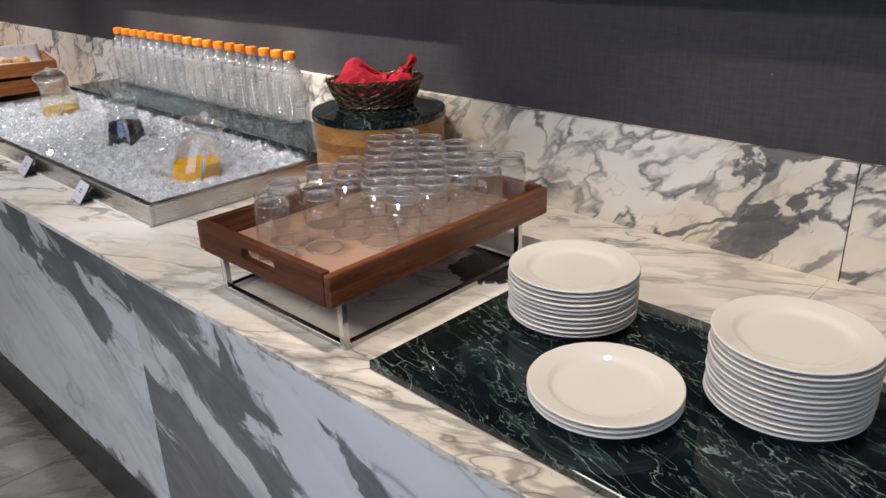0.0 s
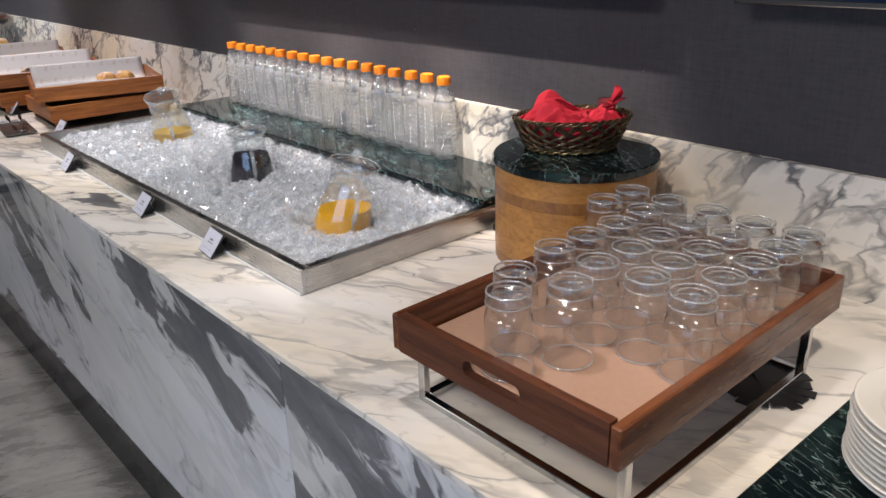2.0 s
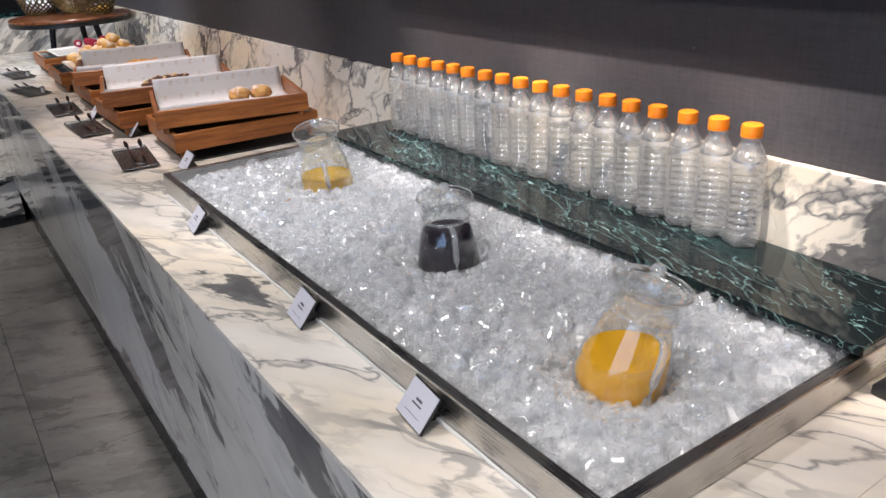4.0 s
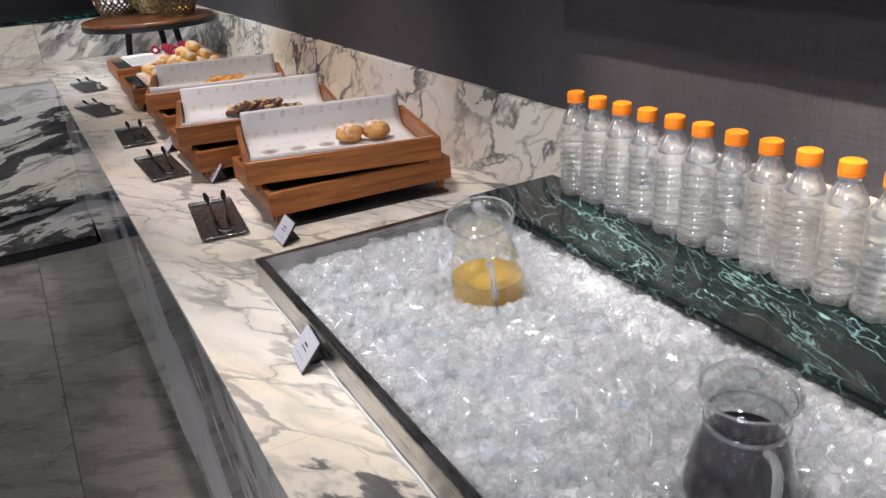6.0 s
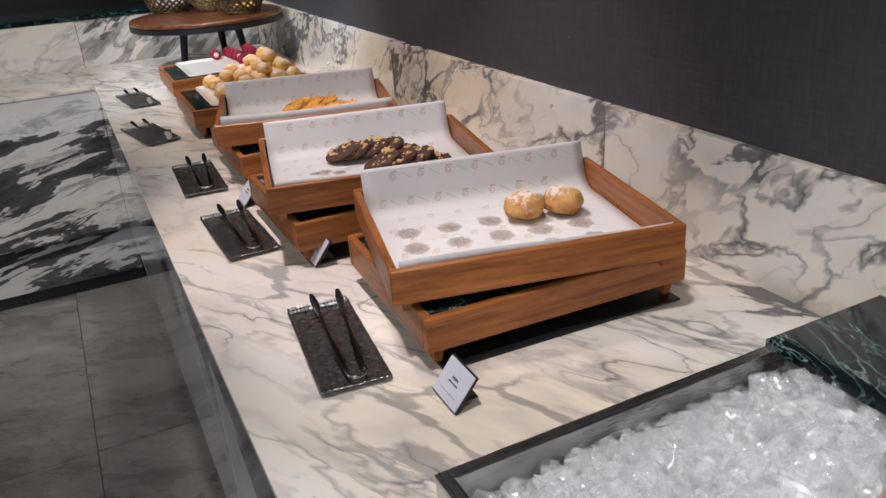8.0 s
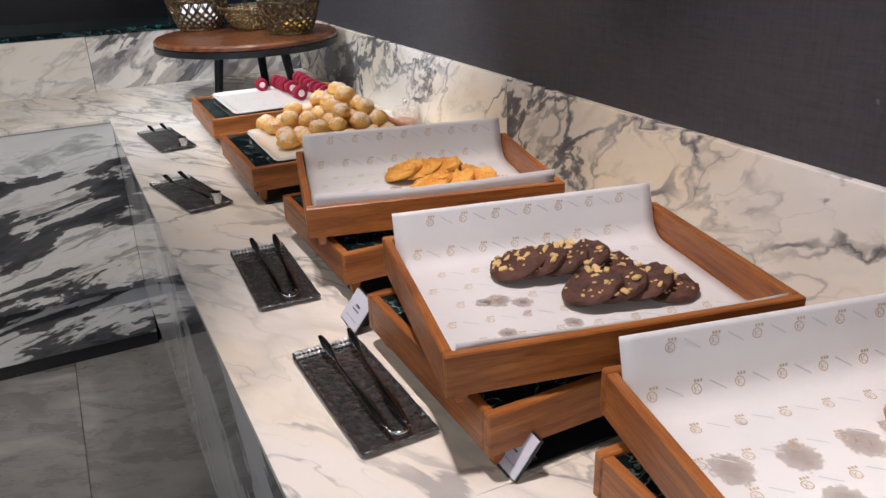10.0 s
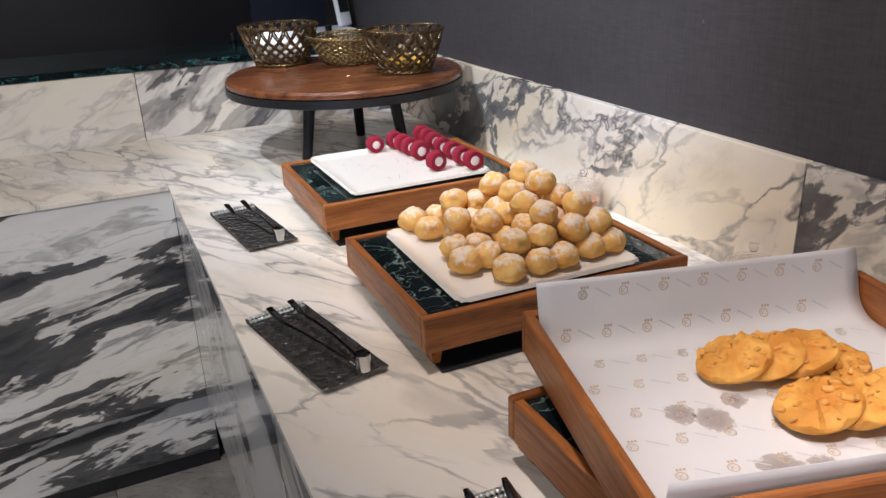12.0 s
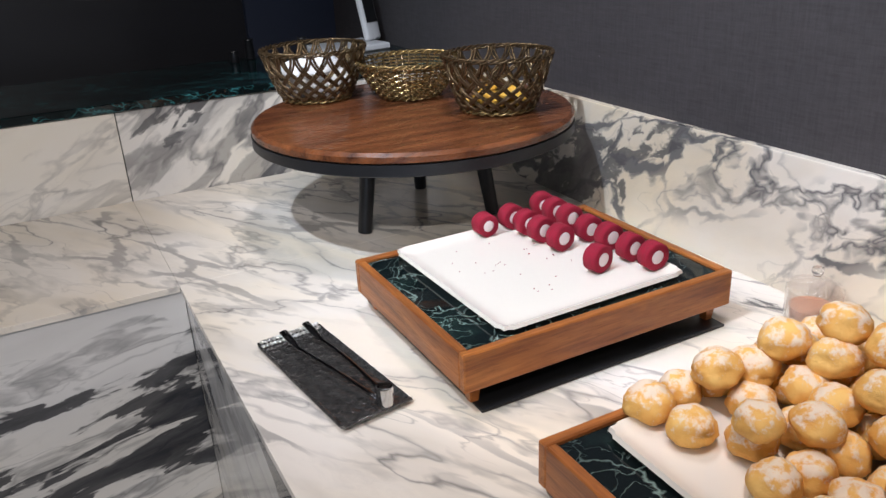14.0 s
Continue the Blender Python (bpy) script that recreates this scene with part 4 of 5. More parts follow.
part("folded_corner", fold_sheet(Vector((-0.015, 0.015, 0.052)), Vector((0.130, 0.012, 0)), up, Vector((0.004, -0.012, 0)), 0.046, 0.30, 1.1, 2.0), RED_CLOTH, napkin, smooth="all")
part("twisted_corner", fold_sheet(Vector((0.066, 0.004, 0.050)), Vector((0.050, 0.022, 0)), up, Vector((0.020, 0.006, 0)), 0.066, 0.75, 1.7, 1.1), RED_CLOTH, napkin, smooth="all")

# ---- ice tray, shelf, bottles ----
IX0, IX1, IY0, IY1 = 0.145, 0.742, 0.638, 2.176
tray = thing("ice_tray", pose(0, 0, TOP), "long rectangular brushed steel tray filled with ice", "tray")
for a, b in ((IX0, IX0 + 0.010), (IX1 - 0.010, IX1)):
    part("long_wall", box(a, b, IY0, IY1, 0.001, 0.050, 0.0012), STEEL_Y, tray)
for a, b in ((IY0, IY0 + 0.010), (IY1 - 0.010, IY1)):
    part("short_wall", box(IX0 + 0.0102, IX1 - 0.0102, a, b, 0.001, 0.050, 0.0012), STEEL, tray)
part("tray_floor", box(IX0 + 0.0102, IX1 - 0.0102, IY0 + 0.0102, IY1 - 0.0102, 0.001, 0.004), STEEL, tray)
for a, b in ((IX0 - 0.0005, IX0 + 0.016), (IX1 - 0.016, IX1 + 0.0005)):
    part("long_rim", box(a, b, IY0 - 0.0005, IY1 + 0.0005, 0.0502, 0.0525, 0.0008), STEEL_Y, tray)
for a, b in ((IY0 - 0.0005, IY0 + 0.016), (IY1 - 0.016, IY1 + 0.0005)):
    part("short_rim", box(IX0 + 0.0162, IX1 - 0.0162, a, b, 0.0502, 0.0525, 0.0008), STEEL, tray)
bm = bmesh.new()
tube(bm, [(IX0 - 0.0028 + 0.0004 * math.sin(i), 0.64 + 0.0153 * i, 0.0018) for i in range(100)], 0.0026, 6)
tagged(part("sealant_bead", bm, SEALANT), "white sealant bead along the foot of the steel tray", "sealant").matrix_basis = pose(0, 0, TOP)

stop = tagged(part("rubber_stop", box(-0.012, 0.012, -0.030, 0.030, 0.0, 0.016, 0.003, seg=2), BLACK_PLASTIC, smooth=True), "black rubber stop beside the steel tray", "stop")
stop.matrix_basis = pose(0.655, 0.611, TOP + 0.0005, 0, 0, 88)
shelf = tagged(part("marble_shelf", box(0.602, WALL_X - 0.003, 0.632, 2.165, 0.0600, 0.0745, 0.0025), GREEN_SHELF), "dark green marble shelf resting on the rim of the ice tray", "shelf")
shelf.matrix_basis = pose(0, 0, TOP)
for y in (0.70, 1.40, 2.10):
    tagged(part("shelf_pad", lathe([(0, 0), (0.006, 0), (0.0065, 0.001), (0.0065, 0.0072), (0, 0.0072)], 16), BLACK_PLASTIC, smooth=True), "small black rubber pad under the marble shelf", "pad", "pads under the shelf").matrix_basis = pose(IX1 - 0.008, y, TOP + 0.0526)


PITCHERS = [(0.370, 0.838, 0.008), (0.420, 1.305, 0.0055), (0.452, 1.858, 0.008)]


def ice_height(x, y):
    edge = min(x - IX0 - 0.012, 0.71 - x, y - IY0 - 0.012, IY1 - 0.012 - y)
    rise = min(1.0, max(0.0, edge / 0.08))
    near = min(math.hypot(x - px, y - py) for px, py, _z in PITCHERS)
    dip = 0.030 * max(0.0, min(1.0, (0.125 - near) / 0.05))
    far = 0.012 * max(0.0, 1 - (IY1 - 0.012 - y) / 0.07)
    return 0.012 + 0.026 * rise - far - dip * rise + 0.010 * noise.noise(Vector((x * 9, y * 9, 0))) * rise


ice = thing("crushed_ice", pose(0, 0, TOP), "heap of clear melting ice cubes filling the steel tray", "ice", kind="stuff")
bx0, bx1, by0, by1 = IX0 + 0.011, IX1 - 0.011, IY0 + 0.011, IY1 - 0.011
part("packed_bed", sheet(lambda u, v: (bx0 + (bx1 - bx0) * u, by0 + (by1 - by0) * v, ice_height(bx0 + (bx1 - bx0) * u, by0 + (by1 - by0) * v) - 0.003 + 0.006 * noise.noise(Vector((u * 45, v * 115, 4)))), 70, 180), ICE_BED, ice, smooth="all")
rng = random.Random(11)
proto = []
for k in range(8):
    pb = bmesh.new()
    add_box(pb, -0.5, 0.5, -0.5, 0.5, -0.5, 0.5, 0.20, seg=2)
    pb.verts.index_update()
    vs = [v.co.copy() + 0.18 * Vector((noise.noise(v.co * 2 + Vector((k * 9, 0, 0))), noise.noise(v.co * 2 + Vector((0, k * 9, 5))), noise.noise(v.co * 2 + Vector((3, 0, k * 9))))) for v in pb.verts]
    proto.append((vs, [[v.index for v in f.verts] for f in pb.faces]))
    pb.free()
verts, faces = [], []


def ice_cube(x, y, z, s):
    vs, fs = proto[rng.randrange(8)]
    m = Matrix.LocRotScale((x, y, z), Euler([rng.uniform(0, 6.28) for _ in range(3)]), Vector((s, s * rng.uniform(0.75, 1.1), s * rng.uniform(0.6, 1.0))))
    k = len(verts)
    verts.extend((m @ v)[:] for v in vs)
    faces.extend([k + i for i in f] for f in fs)


for n_ice, lift in ((1900, 0.002), (1250, 0.009), (560, 0.016)):
    for _ in range(n_ice):
        x, y = rng.uniform(bx0 + 0.008, 0.70), rng.uniform(by0 + 0.008, by1 - 0.008)
        if any(math.hypot(x - px, y - py) < 0.064 for px, py, _z in PITCHERS):
            continue
        ice_cube(x, y, ice_height(x, y) + lift * rng.uniform(0.4, 1.0), rng.uniform(0.018, 0.031))
for px, py, _z in PITCHERS:
    for _ in range(30):
        a, r = rng.uniform(0, 6.28), rng.uniform(0.070, 0.086)
        x, y = px + r * math.cos(a), py + r * math.sin(a)
        ice_cube(x, y, ice_height(x, y) + rng.uniform(-0.002, 0.006), rng.uniform(0.014, 0.022))
me = bpy.data.meshes.new("ice_cubes")
me.from_pydata(verts, [], faces)
me.materials.append(ICE)
me.shade_smooth()
me.set_sharp_from_angle(angle=radians(28))
cubes = new("ice_cubes", me)
cubes.parent = ice

# bottles of water
prof = [(0, 0.0215), (0.0300, 0.0215)]
for k in range(9):
    z = 0.0225 + 0.0120 * k
    prof += [(0.0308, z), (0.0306, z + 0.0032), (0.0282, z + 0.0058), (0.0280, z + 0.0068), (0.0304, z + 0.0094)]
prof += [(0.0310, 0.131), (0.0306, 0.140), (0.0288, 0.149), (0.0250, 0.159), (0.0205, 0.168), (0.0165, 0.175), (0.0142, 0.179), (0.0140, 0.184), (0.0172, 0.1842), (0.0172, 0.1858), (0.0140, 0.186), (0.0140, 0.199), (0, 0.199)]
bottle = thing("water_bottle", pose(0, 0, 0), "clear ribbed plastic water bottle with an orange cap", "bottle", "row of water bottles")
part("body", lathe(prof, 32), BOTTLE_PLASTIC, bottle, smooth="all")
part("base", lathe([(0, 0.006), (0.010, 0.005), (0.019, 0.0005), (0.025, 0.001), (0.0292, 0.007), (0.0305, 0.014), (0.0300, 0.0210), (0, 0.0210)], 40, lobes=5, depth=0.085), BOTTLE_PLASTIC, bottle, "five-lobed clear foot", smooth="all")
part("air_pocket", lathe([(0, 0.1465), (0.0270, 0.1465), (0.0240, 0.1570), (0.0185, 0.1675), (0.0140, 0.1755), (0.0115, 0.182), (0.0115, 0.194), (0, 0.194)], 24), AIR, bottle, smooth="all")
cap = part("cap", lathe([(0, 0.2075), (0.0140, 0.2075), (0.0166, 0.2060), (0.0170, 0.2035), (0.0172, 0.1915), (0.0166, 0.1912), (0.0166, 0.1900), (0.0172, 0.1898), (0.0172, 0.1872), (0.0145, 0.1872)], 40, lobes=20, depth=0.012), ORANGE_CAP, bottle, "bright orange screw cap", smooth=True)
rng = random.Random(3)
for k in range(18):
    m = pose(0.782 + rng.uniform(-0.003, 0.003), 0.945 + 1.097 * k / 17, TOP + 0.0750, 0, 0, rng.uniform(0, 360))
    if k == 0:
        bottle.matrix_basis = m
    else:
        copy_thing(bottle, m)


# juice pitchers sunk in the ice
def pitcher(m, liquid, level, label, glass_mat=JUG_GLASS):
    t = thing("juice_pitcher", m, label, "pitcher", "juice pitchers in the ice")
    out = [(0.054, 0.0), (0.0600, 0.006), (0.0610, 0.020), (0.0570, 0.050), (0.0500, 0.080), (0.0435, 0.102), (0.0420, 0.113), (0.0432, 0.126), (0.0465, 0.140), (0.0500, 0.150)]
    inner = [(r - 0.0026, z + 0.001) for r, z in reversed(out)]
    inner[-1] = (0.050, 0.004)
    part("jug", lathe([(0, 0.0)] + out + inner + [(0, 0.004)], 48), glass_mat, t, smooth="all")
    bm = lathe([(0, 0.0052), (0.048, 0.0055)] + [(r - 0.0034, z) for r, z in out[1:8]] + [(0, out[7][1])], 48)
    level_up = m.to_3x3().inverted() @ Vector((0, 0, 1))
    bmesh.ops.bisect_plane(bm, geom=bm.verts[:] + bm.edges[:] + bm.faces[:], plane_co=(0, 0, level), plane_no=level_up.normalized(), clear_outer=True)
    bmesh.ops.holes_fill(bm, edges=[e for e in bm.edges if e.is_boundary], sides=0)
    part("juice", bm, liquid, t, smooth=True)
    part("rim", lathe([(0.0490, 0.1495), (0.0508, 0.1490), (0.0516, 0.1506), (0.0508, 0.1522), (0.0490, 0.1518), (0.0490, 0.1495)], 48), EDGE_GLASS, t, "rounded glass rim whitened to look bright", smooth="all")
    part("lip_ring", lathe([(0.0423, 0.110), (0.0442, 0.1115), (0.0442, 0.1145), (0.0425, 0.116)], 40), EDGE_GLASS, t, smooth="all")
    lid = part("lid", lathe([(0, 0.150), (0.030, 0.148), (0.044, 0.141), (0.0465, 0.1435), (0.040, 0.1500), (0.020, 0.1545), (0, 0.1555)], 40), JUG_GLASS, t, "clear domed glass lid", smooth="all")
    part("lid_knob", lathe([(0, 0.1560), (0.006, 0.1560), (0.005, 0.161), (0.0095, 0.1665), (0.010, 0.172), (0.006, 0.1765), (0, 0.1775)], 24), EDGE_GLASS, lid, smooth="all")
    bm = bmesh.new()
    tube(bm, [(0.0430, 0, 0.104), (0.051, 0, 0.1085), (0.0600, 0, 0.1065), (0.0660, 0, 0.098), (0.0685, 0, 0.080), (0.0700, 0, 0.055), (0.0710, 0, 0.032), (0.0690, 0, 0.020), (0.0600, 0, 0.014)], 0.0052, 10)
    part("handle", bm, EDGE_GLASS, t, smooth="all")
    return t


BIG = Matrix.Diagonal((1.07, 1.07, 1.08, 1))
lean = Matrix.Rotation(radians(15), 4, Vector((0.65, 0.75, 0)))
pitcher(Matrix.Translation((*PITCHERS[0][:2], TOP + PITCHERS[0][2])) @ lean @ pose(0, 0, 0, 0, 0, -112) @ BIG, ORANGE_JUICE, 0.056, "leaning glass pitcher with a little orange juice, sunk in ice")
tip = Vector((0.707, -0.707, 0))
pitcher(Matrix.Translation((*PITCHERS[1][:2], TOP + PITCHERS[1][2])) @ Matrix.Rotation(radians(5), 4, tip) @ pose(0, 0, 0, 0, 0, -112), DARK_JUICE, 0.088, "glass pitcher with dark purple juice, sunk in ice")
pitcher(Matrix.Translation((*PITCHERS[2][:2], TOP + PITCHERS[2][2] + 0.012)) @ Matrix.Rotation(radians(16), 4, tip) @ pose(0, 0, 0, 0, 0, -112) @ BIG, APPLE_JUICE, 0.040, "misted glass pitcher with a little yellow juice, sunk in ice", JUG_MISTED)


# ---- name cards ----
def name_card(m, label, wide=0.066, high=0.052):
    t = thing("name_card", m, label, "sign", "name cards")
    lean = pose(0, 0, 0.004, 0, 38, 0)
    bm = box(-0.0006, 0.0006, -wide / 2, wide / 2, 0.0, high)
    bm.transform(lean)
    part("card", bm, CARD, t)
    bm = box(0.0010, 0.0040, -wide / 2 - 0.001, wide / 2 + 0.001, -0.0015, high + 0.002)
    bm.transform(lean)
    part("backing", bm, BLACK_PLASTIC, t, "black plastic backing")
    bm = bmesh.new()
    a = [bm.verts.new(p) for p in ((0.008, -0.012, 0), (0.045, -0.012, 0), (0.030, -0.012, 0.026))]
    b = [bm.verts.new((v.co.x, 0.012, v.co.z)) for v in a]
    bm.faces.new(a), bm.faces.new(b[::-1])
    for i in range(3):
        bm.faces.new((a[i], b[i], b[(i + 1) % 3], a[(i + 1) % 3]))
    part("foot", bm, BLACK_PLASTIC, t, "black wedge foot")
    bm = bmesh.new()
    for k, (z, w, q) in enumerate(((0.030, 0.016, 0.0035), (0.024, 0.024, 0.0020), (0.011, 0.040, 0.0005))):
        for j in range(4 if k == 0 else 1):
            seg = w / 4 if k == 0 else w
            y = -w / 2 + seg * j if k == 0 else -w / 2
            add_box(bm, -0.0011, -0.0007, y, y + seg * (0.8 if k == 0 else 1), z, z + q)
    bm.transform(lean)
    part("writing", bm, INK, t)
    return t


for x, y, rz, w in ((0.110, 0.955, -6, 0.062), (0.110, 1.314, -6, 0.062), (0.112, 1.864, -6, 0.062), (0.244, 2.350, -1, 0.060), (0.230, 2.872, -1, 0.056), (0.195, 3.268, -1, 0.058)):
    name_card(pose(x - 0.004, y, TOP + 0.001, 0, 0, rz), "small white name card in a tilted black holder", w * 1.1)


# ---- wooden boxes with pastries ----
BW, BD = 0.442, 0.341


def frame_box(t, w, d, z0, h, thick, wx, wy):
    part("front_panel", box(0, w, 0, thick, z0, z0 + h, 0.0018), wx, t)
    part("back_panel", box(0, w, d - thick, d, z0, z0 + h, 0.0018), wx, t)
    for x in (0, w - thick):
        part("side_panel", box(x, x + thick, thick + 0.0002, d - thick - 0.0002, z0, z0 + h, 0.0018), wy, t)


def feet(t, w, d, h):
    for x in (0.022, w - 0.022):
        for y in (0.022, d - 0.022):
            bm = lathe([(0, 0), (0.008, 0), (0.0125, h), (0, h)], 4)
            bm.transform(pose(x, y, 0, 0, 0, 45))
            part("foot", bm, WALNUT_Y, t)


def low_box(m, label, w=BW, d=BD):
    t = thing("wooden_display_box", m, label, "display box", "walnut display boxes")
    frame_box(t, w, d, 0.026, 0.054, 0.013, WALNUT_X, WALNUT_Y)
    part("inlay", box(0.0135, w - 0.0135, 0.0135, d - 0.0135, 0.055, 0.076, 0.001), GREEN_INLAY, t, "dark green veined marble inlay")
    feet(t, w, d, 0.0258)
    return t


def paper_point(w, d, s, x, lift=0.0, flap=0.052):
    """A point of the paper liner: x across, s along it from the front flap over the floor and up the back."""
    f = 0.036
    flat = d - 0.075
    if s < f:
        k = s / f
        return Vector((x, 0.0150 + 0.007 * k - lift * 0, flap - (flap - 0.006) * k + lift * 0.3))
    if s < f + flat:
        y = 0.022 + (s - f)
        return Vector((x, y, 0.006 + lift + 0.0010 * noise.noise(Vector((x * 14, y * 14, w)))))
    q = s - f - flat
    R = 0.035
    if q < R * 1.15:
        a = q / R
        return Vector((x, 0.022 + flat + R * math.sin(a) - lift * math.sin(a), 0.006 + R * (1 - math.cos(a)) + lift * math.cos(a)))
    a = 1.15
    e = q - R * a
    return Vector((x, 0.022 + flat + R * math.sin(a) + e * math.cos(a) * 0.75 - lift * math.sin(a), 0.006 + R * (1 - math.cos(a)) + e * math.sin(a) + lift * math.cos(a)))


def paper_tray(m, label, seed, w=0.437, d=0.350, stains=(), flap=0.052):
    t = thing("wooden_pastry_tray", m, label, "tray", "walnut pastry trays")
    frame_box(t, w, d, 0.018, 0.052, 0.012, WALNUT_X, WALNUT_Y)
    part("tray_floor", box(0.0125, w - 0.0125, 0.0125, d - 0.0125, 0.019, 0.0245), WALNUT_X, t)
    feet(t, w, d, 0.0178)
    total = 0.036 + d - 0.075 + 0.035 * 1.15 + 0.062
    pz = pose(0, 0, 0.020)
    bm = sheet(lambda u, v: pz @ paper_point(w, d, total * v, 0.016 + (w - 0.030) * u + 0.006 * max(0, v - 0.8) * math.sin(5 * u), 0.0, flap + 0.004 * math.sin(4 * u + seed)), 20, 60, 0.0004)
    paper = tagged(part("paper_liner", bm, PAPER, smooth="all"), "white printed greaseproof paper lining the wooden tray", "paper")
    paper.matrix_basis = m
    r = random.Random(seed)
    bm = bmesh.new()
    bars = bmesh.new()
    nc, rows = 7, 8
    for j in range(rows):
        for i in range(nc):
            x = 0.045 + (w - 0.09) * (i + (0.5 if j % 2 else 0.0)) / nc
            s = 0.055 + (total - 0.075) * j / (rows - 1)
            if x > w - 0.03:
                continue
            ring = []
            for rr in (0.0058, 0.0047):
                ring.append([bm.verts.new(pz @ paper_point(w, d, s + rr * math.sin(6.2832 * k / 14), x + rr * math.cos(6.2832 * k / 14), 0.0007)) for k in range(14)])
            for k in range(14):
                bm.faces.new((ring[0][k], ring[0][(k + 1) % 14], ring[1][(k + 1) % 14], ring[1][k]))
            for sx in (-0.0035, 0.0, 0.0035):
                q = [pz @ paper_point(w, d, s + b, x + 0.003 + sx + a, 0.0007) for a, b in ((-0.0012, 0.0068), (0.0012, 0.0068), (0.0012, 0.0100), (-0.0012, 0.0100))]
                bm.faces.new([bm.verts.new(p) for p in q])
            for (a0, b0), (a1, b1) in (((-0.0022, -0.003), (-0.0022, 0.003)), ((-0.002, 0.0), (0.0026, 0.003)), ((-0.002, 0.0), (0.0026, -0.003))):
                q = [pz @ paper_point(w, d, s + b, x + a, 0.0007) for a, b in ((a0 - 0.0004, b0), (a0 + 0.0006, b0), (a1 + 0.0006, b1), (a1 - 0.0004, b1))]
                bm.faces.new([bm.verts.new(p) for p in q])
            xb = x + (w - 0.09) / nc * 0.5
            if xb < w - 0.035:
                q = [pz @ paper_point(w, d, s + b, xb + a, 0.0007) for a, b in ((-0.009, 0.006), (-0.0085, 0.0075), (0.009, -0.0045), (0.0085, -0.006))]
                bars.faces.new([bars.verts.new(p) for p in q])
    tagged(part("printed_mark", bm, PRINT, paper), kind="stuff")
    tagged(part("printed_line", bars, PRINT_GREY, paper), kind="stuff")
    for x, s, rx in stains:
        bm = bmesh.new()
        rings = []
        for q0 in (1.0, 0.6, 0.25):
            rings.append([])
            for k in range(20):
                c = 6.2832 * k / 20
                q = q0 * rx * (1 + 0.28 * noise.noise(Vector((math.cos(c) * 2, math.sin(c) * 2, x * 50 + seed))))
                rings[-1].append(bm.verts.new(pz @ paper_point(w, d, s + q * math.sin(c), x + q * math.cos(c), 0.0005)))
        for ra, rb in zip(rings, rings[1:]):
            for k in range(20):
                bm.faces.new((ra[k], ra[(k + 1) % 20], rb[(k + 1) % 20], rb[k]))
        bm.faces.new(rings[-1])
        part("grease_stain", bm, STAIN, paper)
    return t


def corner_pose(x, y, z, yaw):
    return pose(x, y, z, 0, 0, yaw)


BOX_LABEL = "walnut display box with a green marble inlay on short feet"
LOW = [(0.253, 2.420, -2.4), (0.204, 2.858, 0.5), (0.219, 3.344, 0.3), (0.208, 3.891, -0.6), (0.228, 4.407, -0.4)]
for x, y, yaw in LOW:
    low_box(corner_pose(x, y, TOP + 0.005, yaw), BOX_LABEL)
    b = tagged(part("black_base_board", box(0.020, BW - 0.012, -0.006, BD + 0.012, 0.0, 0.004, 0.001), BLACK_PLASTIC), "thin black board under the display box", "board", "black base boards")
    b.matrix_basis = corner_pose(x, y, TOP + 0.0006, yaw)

HIGH = [(0.222, 2.454, -12.6), (0.170, 2.890, -12.0), (0.182, 3.401, -14.2)]
HZ = TOP + 0.0815
spots1 = [(0.07 + 0.068 * i, 0.075 + 0.062 * j + 0.036, 0.024) for i in range(5) for j in range(3) if (i, j) not in ((3, 2), (4, 2))]
paper_tray(corner_pose(*HIGH[0][:2], HZ, HIGH[0][2]), "walnut tray with paper and two remaining sugared buns", 1, stains=[s for s in spots1 if s[1] < 0.25], flap=0.054)
paper_tray(corner_pose(*HIGH[1][:2], HZ, HIGH[1][2]), "walnut tray with paper and dark chocolate cookies", 2, stains=((0.12, 0.20, 0.020), (0.105, 0.115, 0.014), (0.15, 0.185, 0.015), (0.19, 0.115, 0.014), (0.155, 0.085, 0.016), (0.10, 0.20, 0.012)))
paper_tray(corner_pose(*HIGH[2][:2], HZ, HIGH[2][2]), "walnut tray with paper and golden nut cookies", 3, stains=((0.11, 0.19, 0.018), (0.14, 0.175, 0.022), (0.175, 0.20, 0.015), (0.16, 0.09, 0.026), (0.20, 0.085, 0.020), (0.10, 0.07, 0.014)), flap=0.068)


def lump(rx, rz, seed, rough=0.06, n=28, crease=0.0):
    """A rounded baked lump, flat below, uneven all over."""
    bm = bmesh.new()
    bmesh.ops.create_uvsphere(bm, u_segments=n, v_segments=n * 2 // 3, radius=1)
    for v in bm.verts:
        p = v.co.copy()
        k = 1 + rough * noise.noise(p * 1.6 + Vector((seed * 7.1, 0, 0))) + 0.5 * rough * noise.noise(p * 4.2 + Vector((0, seed * 3.3, 0))) - 0.35 * rough * abs(noise.noise(p * 3.1 + Vector((seed * 1.7, 0, 6))))
        if crease:
            k -= crease * math.exp(-((p.z - 0.25 - 0.25 * noise.noise(p * 2 + Vector((seed, 4, 0)))) ** 2) / 0.006) * (0.5 + 0.5 * noise.noise(p * 1.5 + Vector((seed * 2, 0, 9))))
        p *= k
        z = p.z if p.z > 0 else p.z * 0.72
        v.co = (p.x * rx, p.y * rx, z * rz)
    low = min(v.co.z for v in bm.verts)
    for v in bm.verts:
        v.co.z = max(v.co.z, low * 0.88) - low * 0.88
    return bm


